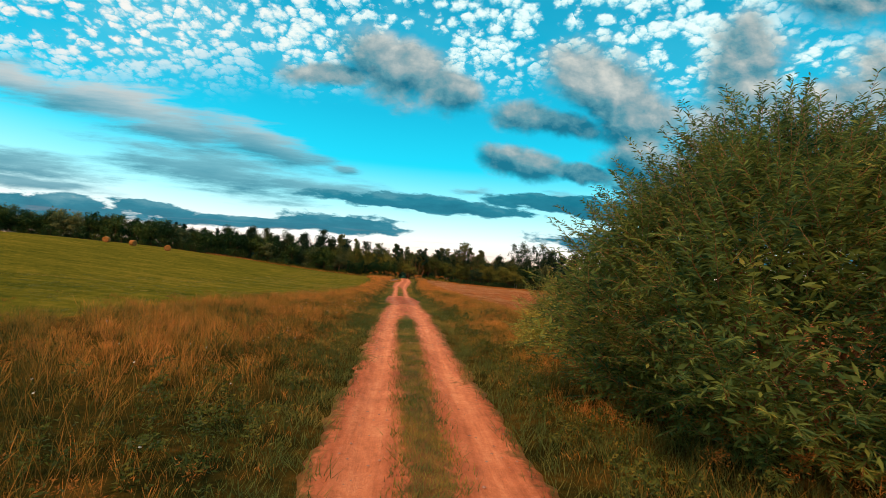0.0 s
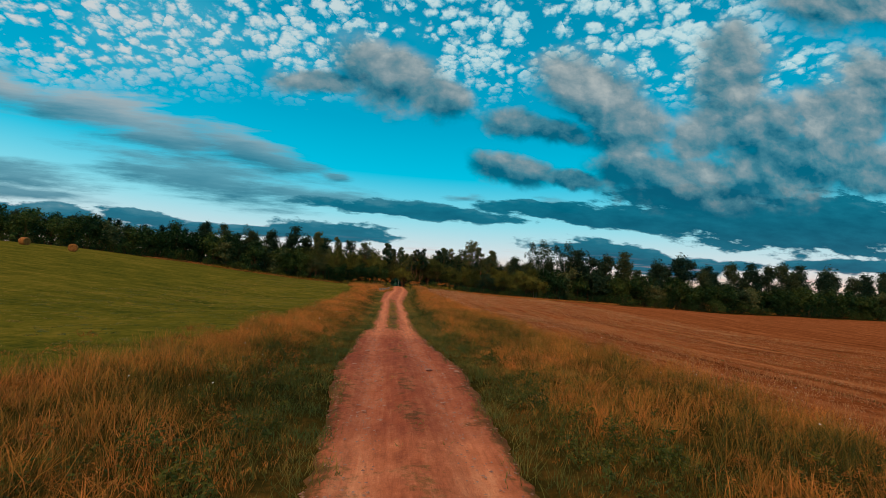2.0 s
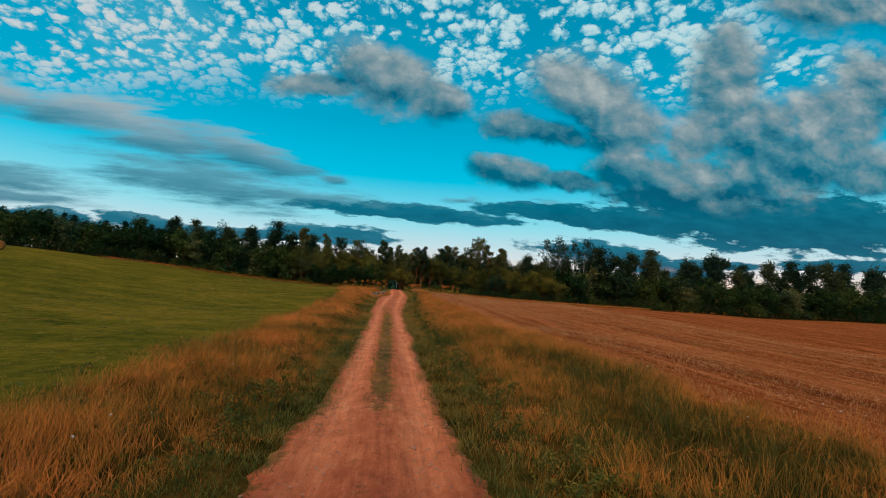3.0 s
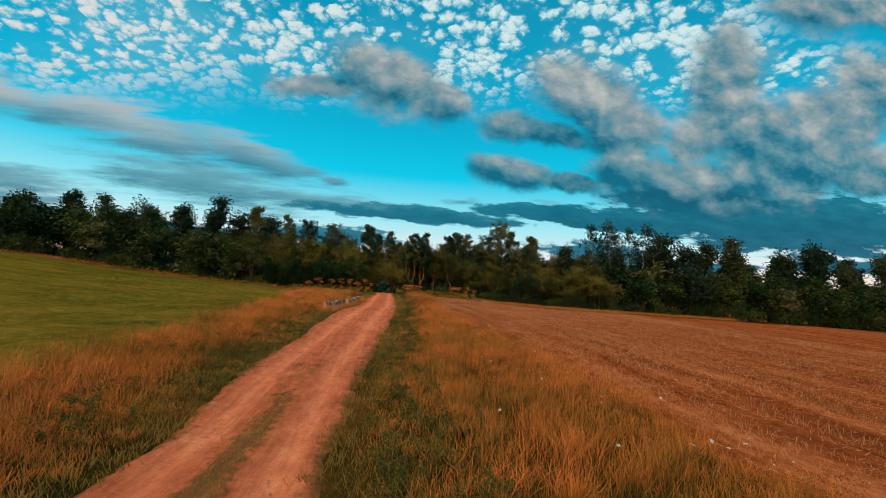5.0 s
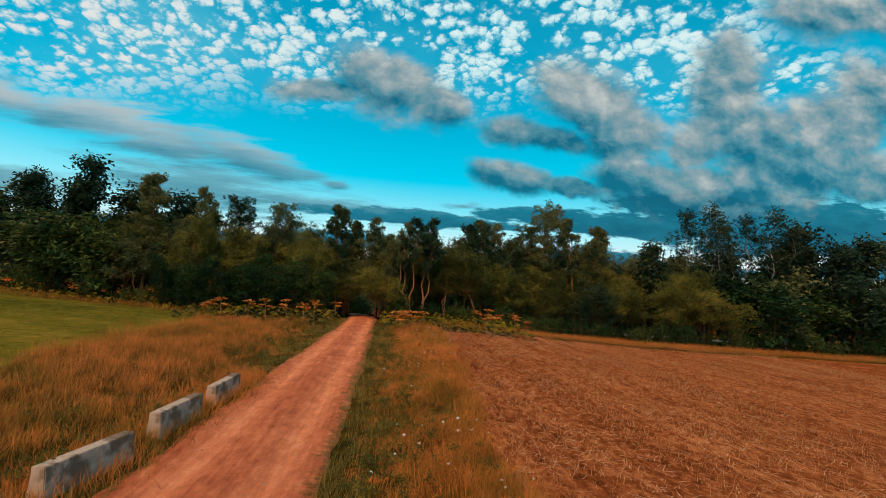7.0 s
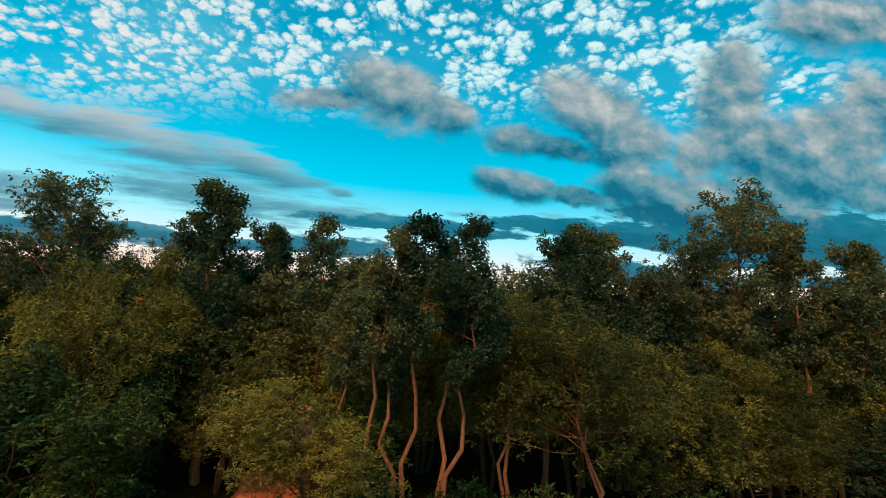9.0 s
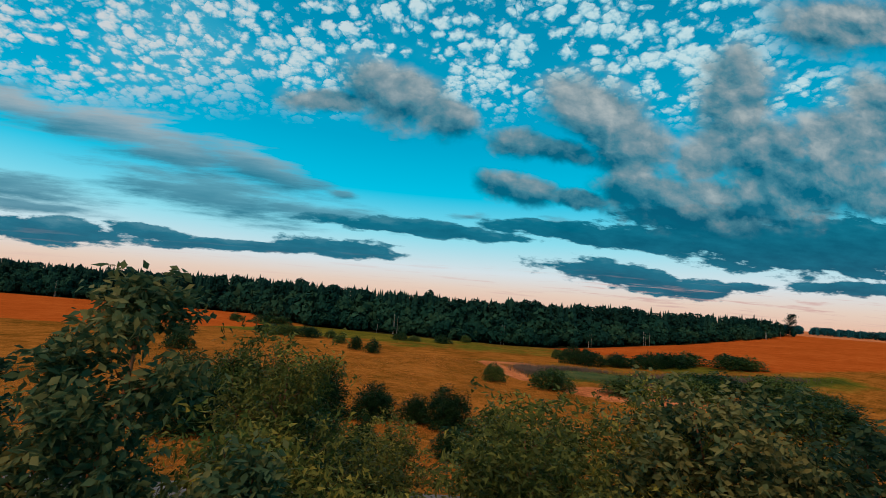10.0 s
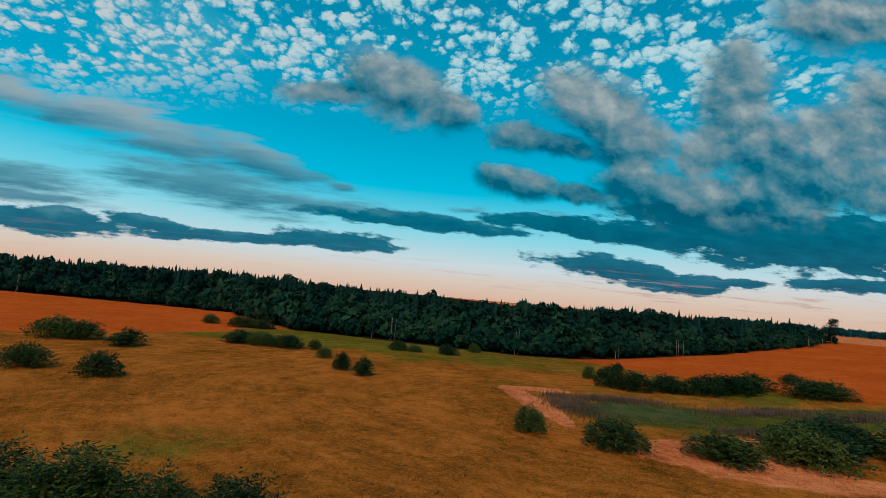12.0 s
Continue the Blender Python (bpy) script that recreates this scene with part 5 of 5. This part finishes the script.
def osier(name, x, y, rx, ry, tall, shoots, r, label, mat, red=False):
    """A bush of long shoots set with narrow leaves, on several bent stems."""
    ob = new(name)
    ob.location = (x, y, float(height(x, y)))
    wood, V, F, o = [], [], [], 0
    for i in range(max(6, shoots // 170)):
        a, q = r.uniform(0, 6.28), r.uniform(0.3, 0.85)
        goal = Vector((math.cos(a) * rx * q, math.sin(a) * ry * q, tall * math.sqrt(max(0.1, 1 - q * q)) * 0.85))
        start = Vector((r.normal(0, rx * 0.12), r.normal(0, ry * 0.12), -0.1))
        pts = [start.lerp(goal, k / 5) + Vector((0, 0, 0.12 * tall * math.sin(k / 5 * 3.1))) + Vector(r.normal(0, 0.05, 3)) for k in range(6)]
        part("stem", *tube(pts, [0.045 * (1 - 0.8 * k / 5) * tall / 5 + 0.006 for k in range(6)], 5), M_STEM if red else M_BARK, ob, smooth=True)
    for i in range(shoots):
        a, h = r.uniform(0, 6.28), r.uniform(0.02, 1.0)
        ring = math.sqrt(max(0.04, 1 - h ** 2.2)) * r.uniform(0.55, 1.0) * (1 + 0.16 * math.sin(3 * a + 1) + 0.1 * math.sin(7 * a))
        ring *= min(1.0, 0.62 + 1.5 * h)
        out = Vector((math.cos(a) * rx / max(rx, ry), math.sin(a) * ry / max(rx, ry), 0))
        p0 = Vector((math.cos(a) * rx * ring * 0.9, math.sin(a) * ry * ring * 0.9, tall * h * 0.86))
        d = (out * r.uniform(0.3, 1.0) * (1.1 - 0.5 * h) + Vector((0, 0, r.uniform(0.15, 1.1) * (0.4 + h))) + Vector(r.normal(0, 0.25, 3))).normalized()
        L = r.uniform(0.4, 1.0) * (0.6 + 0.08 * tall) * (1 + 0.75 * h)
        p1 = p0 + d * L + Vector((0, 0, -0.08 * L))
        wood.append(tube([p0, p0.lerp(p1, 0.5) + Vector((0, 0, 0.04)), p1], [0.005, 0.004, 0.002], 3))
        n = int(L * 40)
        q = np.linspace(0.05, 1, n)[:, None]
        p = np.array(p0) + (np.array(p1) - np.array(p0)) * q + np.array([[0, 0, 0.16]]) * q * (1 - q)
        sw = r.uniform(0, 6.28, n)
        side = np.stack([np.cos(sw), np.sin(sw), r.uniform(-0.5, 0.3, n)], -1)
        w = side + np.array(d) * 0.9
        w /= np.linalg.norm(w, axis=1)[:, None]
        s = np.cross(w, r.normal(0, 0.5, (n, 3)) + np.array([[0, 0, 1.0]]))
        s /= np.linalg.norm(s, axis=1)[:, None]
        ll = r.uniform(0.12, 0.21, (n, 1)) * (1.1 - 0.35 * q) * min(1.0, 0.5 + 0.1 * tall)
        V.append(np.stack([p, p + w * ll * 0.45 + s * ll * 0.08, p + w * ll - np.array([[0, 0, 0.03]]), p + w * ll * 0.45 - s * ll * 0.08], 1).reshape(-1, 3))
        k = np.arange(n)[:, None] * 4 + o
        F.append(np.concatenate([k + np.array([[0, 1, 2]]), k + np.array([[0, 2, 3]])], 1).reshape(-1, 3))
        o += 4 * n
    tagged(part("twig_mass", *join(wood), M_STEM if red else M_BARK, ob, smooth=True), "thin leafy twigs", kind="stuff")
    n = shoots * 9
    az, h = r.uniform(0, 6.28, n), r.uniform(0.0, 0.95, n)
    ring = np.sqrt(np.clip(1 - h ** 2.2, 0.03, 1)) * r.uniform(0.5, 1.0, n) * (1 + 0.16 * np.sin(3 * az + 1) + 0.1 * np.sin(7 * az))
    ring *= np.minimum(1.0, 0.55 + 1.5 * h)
    inner = np.stack([np.cos(az) * rx * ring, np.sin(az) * ry * ring, tall * h * 0.86], -1)
    v, f = leaves(inner, (0.08, 0.08, 0.08), n, 0.18, 0.052, r, droop=0.15)
    V.append(v)
    F.append(f + o)
    quick("leaves", np.concatenate(V), np.concatenate(F), 3, mat, ob)
    tagged(ob, label, "bush")


br = np.random.default_rng(5)
osier("willow_bush", 6.4, 7.7, 3.9, 4.1, 5.1, 3000, br, "big osier willow bush with narrow green leaves beside the track", M_OSIER)
osier("willow_bush", 5.0, 14.6, 1.35, 1.2, 2.0, 330, br, "small yellowing willow bush with reddish stems", M_OSIER, True)


# ---- hogweed and broad leaves by the trees ----
def disc_leaf(r, p, size):
    """A broad lobed leaf: a fan of eleven points, a little cupped."""
    a0, tilt = r.uniform(0, 6.28), Vector((r.normal(0, 0.35), r.normal(0, 0.35) - 0.25, 1)).normalized()
    e1 = tilt.orthogonal().normalized()
    e2 = tilt.cross(e1)
    pts = [Vector(p)]
    for k in range(11):
        w = a0 + 6.28 * k / 11
        rad = size * (1.0 if k % 2 else 0.66) * (0.55 if k == 0 else 1)
        pts.append(Vector(p) + (e1 * math.cos(w) + e2 * math.sin(w)) * rad - tilt * rad * 0.18)
    return [tuple(q) for q in pts], [(0, 1 + k, 1 + (k + 1) % 11) for k in range(11)]


def leaf_bed(x0, x1, y0, y1, count, r):
    pieces = []
    for i in range(count):
        x, y = r.uniform(x0, x1), r.uniform(y0, y1)
        if abs(x - float(road_middle(y))) < float(road_half(y)) + 0.35:
            continue
        z = float(height(x, y)) + r.uniform(0.15, 0.95) * (0.6 + 0.4 * smooth_step(y, y0, y0 + 5))
        pieces.append(disc_leaf(r, (x, y, z), r.uniform(0.07, 0.26)))
    ob = part("broad_leaves", *join(pieces), M_WEED)
    tagged(ob, "yellow-green hogweed leaves covering the ground by the trees", "weeds", kind="stuff")


hr = np.random.default_rng(9)
leaf_bed(-12, -0.2, 146, 155, 900, hr)
leaf_bed(3.2, 15.5, 146.5, 156.5, 950, hr)
leaf_bed(-45, -12, 153, 157.5, 900, hr)


def hogweed(x, y, tall, r):
    """A dry giant hogweed: ribbed stem, side shoots and flat flower heads of many rays."""
    ob = new("hogweed")
    ob.location = (x, y, float(height(x, y)))
    stem = [Vector((0.04 * math.sin(k), 0.03 * k, tall * k / 5 - (0.1 if k == 0 else 0))) for k in range(6)]
    part("stem", *tube(stem, [0.028 - 0.003 * k for k in range(6)], 6), M_STEM, ob, smooth=True)
    heads = [(stem[-1], 0.42, ob)]
    for k in range(int(r.integers(2, 5))):
        a = r.uniform(0, 6.28)
        start = stem[3].lerp(stem[4], r.uniform(0, 1))
        end = start + Vector((math.cos(a) * 0.35, math.sin(a) * 0.35, r.uniform(0.15, 0.4)))
        shoot = part("side_shoot", *tube([start, start.lerp(end, 0.5) + Vector((0, 0, -0.05)), end], [0.014, 0.011, 0.008], 5), M_STEM, ob)
        heads.append((end, r.uniform(0.2, 0.32), shoot))
    for p, size, holder in heads:
        bits = []
        for k in range(16):
            a, q = r.uniform(0, 6.28), math.sqrt(r.uniform(0.05, 1))
            e = p + Vector((math.cos(a) * size * q, math.sin(a) * size * q, size * (0.55 - 0.3 * q * q)))
            bits.append(tube([p, e], [0.006, 0.004], 3))
            bits.append(disc_leaf(r, e, 0.095))
        part("flower_head", *join(bits), M_UMBEL, holder)
    tagged(ob, "dry rust-brown giant hogweed with flat flower heads", "weed", "hogweeds by the trees")


for x, y, tall in [(-7.0, 143.0, 1.6), (-5.4, 143.5, 1.5), (-4.1, 142.8, 1.7), (-2.9, 143.4, 1.7), (-1.0, 143.0, 1.8), (-8.8, 146, 1.2), (-2.2, 146, 1.4), (4.5, 143.0, 1.3), (5.0, 142.4, 1.2), (5.4, 143.3, 1.1), (4.9, 143.8, 1.3), (5.6, 144.6, 1.3), (6.6, 146.5, 1.2),
                   (10.9, 144.0, 1.5), (11.6, 145.0, 1.3), (12.9, 143.6, 1.6), (14.0, 144.2, 1.3), (13.4, 155.4, 1.6), (14.6, 155.6, 1.3), (15.8, 156, 1.5), (-0.9, 154.5, 1.3), (12.2, 155.2, 1.3)]:
    hogweed(x, y, tall, hr)


# ---- concrete blocks, bales, stones ----
def block(x, y, turn, long, tilt):
    """A weathered concrete kerb block with a chamfered top, half sunk in the verge."""
    bm = bmesh.new()
    bmesh.ops.create_cube(bm, size=1.0)
    bmesh.ops.scale(bm, vec=(0.32, long, 0.62), verts=bm.verts)
    for v in bm.verts:
        if v.co.z > 0:
            v.co.x *= 0.72
    bmesh.ops.bevel(bm, geom=bm.edges[:], offset=0.014, segments=2, affect="EDGES")
    bmesh.ops.subdivide_edges(bm, edges=[e for e in bm.edges if e.calc_length() > 0.4], cuts=4, use_grid_fill=True)
    for v in bm.verts:
        v.co += Vector((ripple(v.co.y * 9, v.co.z * 9, 1.0, x), 0.6 * ripple(v.co.z * 7, v.co.x * 9, 1.0, y), ripple(v.co.y * 6, v.co.x * 8, 1.0, 3))) * 0.012
    me = bpy.data.meshes.new("concrete_block")
    bm.to_mesh(me)
    bm.free()
    me.materials.append(M_CONCRETE)
    ob = new("concrete_block", me)
    ob.matrix_world = pose(x, y, float(height(x, y)) + 0.17, tilt, 0, turn)
    tagged(ob, "weathered grey concrete kerb block in the grass beside the track", "concrete block", "blocks beside the track")


for x, y, turn, long, tilt in [(-1.72, 113.9, -24, 1.75, 0.5), (-1.40, 116.5, -10, 1.9, -0.8), (-0.84, 119.2, -11, 1.85, 0.6), (-0.60, 122.0, -4, 1.9, 0.3), (-0.52, 124.8, -2, 1.9, 0.8)]:
    block(x, y, turn, long, tilt)


def bale(x, y, turn):
    """A round hay bale lying on its side, with wound layers on the ends."""
    verts, faces, k = [], [], 28
    for yy, rad in ((-0.6, 0.0), (-0.57, 0.3), (-0.6, 0.55), (-0.58, 0.72), (-0.45, 0.78), (0, 0.79), (0.45, 0.78), (0.58, 0.72), (0.6, 0.55), (0.57, 0.3), (0.6, 0.0)):
        for i in range(k):
            a = 6.2832 * i / k
            rr = rad * (1 + 0.02 * math.sin(5 * a + yy * 9))
            verts.append((rr * math.cos(a), yy, rr * math.sin(a) * 0.95 + 0.72))
    for j in range(10):
        for i in range(k):
            faces.append((j * k + i, j * k + (i + 1) % k, (j + 1) * k + (i + 1) % k, (j + 1) * k + i))
    ob = part("hay_bale", verts, faces, M_HAY, smooth=True)
    ob.matrix_world = pose(x, y, float(height(x, y)) - 0.04, 0, 0, turn)
    tagged(ob, "round golden hay bale lying on the green meadow", "hay bale", "bales on the meadow")


for x, y, turn in [(-59.1, 126, 30), (-67.8, 126.5, 75), (-74.5, 127, 10)]:
    bale(x, y, turn)


def stone(x, y, size, r, name="stone"):
    """A flat, broken fieldstone lying in the sand."""
    bm = bmesh.new()
    bmesh.ops.create_icosphere(bm, subdivisions=2, radius=1.0)
    seed = r.uniform(0, 50)
    for v in bm.verts:
        v.co *= 1 + 0.28 * ripple(v.co.x * 2, v.co.y * 2 + v.co.z, 1.0, seed)
        v.co.x *= size
        v.co.y *= size * 0.7
        v.co.z *= size * 0.22
    me = bpy.data.meshes.new(name)
    bm.to_mesh(me)
    bm.free()
    me.materials.append(M_STONE)
    ob = new(name, me)
    ob.matrix_world = pose(x, y, float(height(x, y)) - 0.005, r.uniform(-8, 8), r.uniform(-8, 8), r.uniform(0, 360))
    tagged(ob, "pale flat stone pressed into the sandy track", "stone", "stones in the track")


sr = np.random.default_rng(21)
for x, y, size in [(1.21, 45.2, 0.13), (1.91, 45.5, 0.11), (1.93, 46.0, 0.12), (2.0, 45.1, 0.13), (-0.91, 45.8, 0.09), (1.13, 46.7, 0.06), (-0.68, 49.0, 0.10), (1.01, 48.2, 0.06), (0.64, 49.3, 0.08)]:
    stone(x, y, size, sr)
for i in range(46):
    y = sr.uniform(40, 56)
    stone(float(road_middle(y)) + sr.uniform(-1.5, 1.5), y, sr.uniform(0.02, 0.06), sr)
for i in range(40):
    y = sr.uniform(2, 120)
    stone(float(road_middle(y)) + sr.uniform(-1.3, 1.3), y, sr.uniform(0.015, 0.035), sr)


# ---- small flowers and weeds in the verge ----
def flowers(r):
    pieces = []
    for i in range(620):
        right = r.uniform() < 0.6
        y = r.uniform(20, 145) if right else r.uniform(2, 140)
        x = float(right_edge(y)) - abs(r.normal(0, 1.6)) if right else max(float(left_edge(y)) + 0.4, float(road_l(y)) - 1.0 - abs(r.normal(0, 2.0)))
        z = float(height(x, y))
        top = Vector((x + r.normal(0, 0.05), y + r.normal(0, 0.05), z + r.uniform(0.45, 0.8)))
        pieces.append(disc_leaf(r, top, r.uniform(0.02, 0.045) if right and y > 85 else r.uniform(0.010, 0.022)))
    tagged(part("yarrow_flowers", *join(pieces), M_PETAL), "small white yarrow flower heads in the dry verge", "flowers", kind="stuff")
    n = 1500
    y = r.uniform(1, 148, n)
    left = r.uniform(0, 1, n) < 0.42
    x = np.where(left, road_l(y) - 0.45 - r.gamma(1.5, 0.9, n), road_r(y) + 0.55 + r.gamma(1.5, 0.6, n))
    i = r.integers(0, n, 16000)
    wide, tall = r.uniform(0.12, 0.38, n)[i], r.uniform(0.14, 0.58, n)[i]
    az, q = r.uniform(0, 6.28, len(i)), r.uniform(0, 1, len(i))
    ring = np.sqrt(1 - 0.9 * q * q) * wide
    px, py = x[i] + np.cos(az) * ring, y[i] + np.sin(az) * ring
    v, f = leaves(np.stack([px, py, height(px, py) + tall * q], -1), (0.03, 0.03, 0.03), 145000, 0.08, 0.028, r, droop=-0.1, tuft=6)
    tagged(quick("leafy_weeds", v, f, 3, M_HERB), "bushy green weeds along the edges of the track", "weeds", kind="stuff")


def gravel(r):
    """Small broken stones trodden into the sand."""
    n = 5200
    y = np.concatenate([r.uniform(0, 125, n // 2), r.normal(46, 7, n - n // 2)])
    x = road_middle(y) + r.uniform(-0.95, 0.95, n) * road_half(y)
    size = r.uniform(0.010, 0.034, (n, 1))
    six = np.array([[1, 0, 0], [0, 1, 0], [-1, 0, 0], [0, -1, 0], [0, 0, 0.5], [0, 0, -0.5]])
    p = np.stack([x, y, height(x, y) - 0.02 + 0.006], -1)
    v = (p[:, None, :] + six[None] * size[:, None] * r.uniform(0.5, 1.3, (n, 6, 1))).reshape(-1, 3)
    f = np.array([[0, 1, 4], [1, 2, 4], [2, 3, 4], [3, 0, 4]])[None] + np.arange(n)[:, None, None] * 6
    tagged(quick("gravel", v, f.reshape(-1, 3), 3, M_STONE), "small broken stones trodden into the sandy track", "gravel", kind="stuff")


gravel(np.random.default_rng(41))
flowers(np.random.default_rng(31))
for m in MOULDS.values():
    for o in (*m.children_recursive, m):
        bpy.data.objects.remove(o, do_unlink=True)
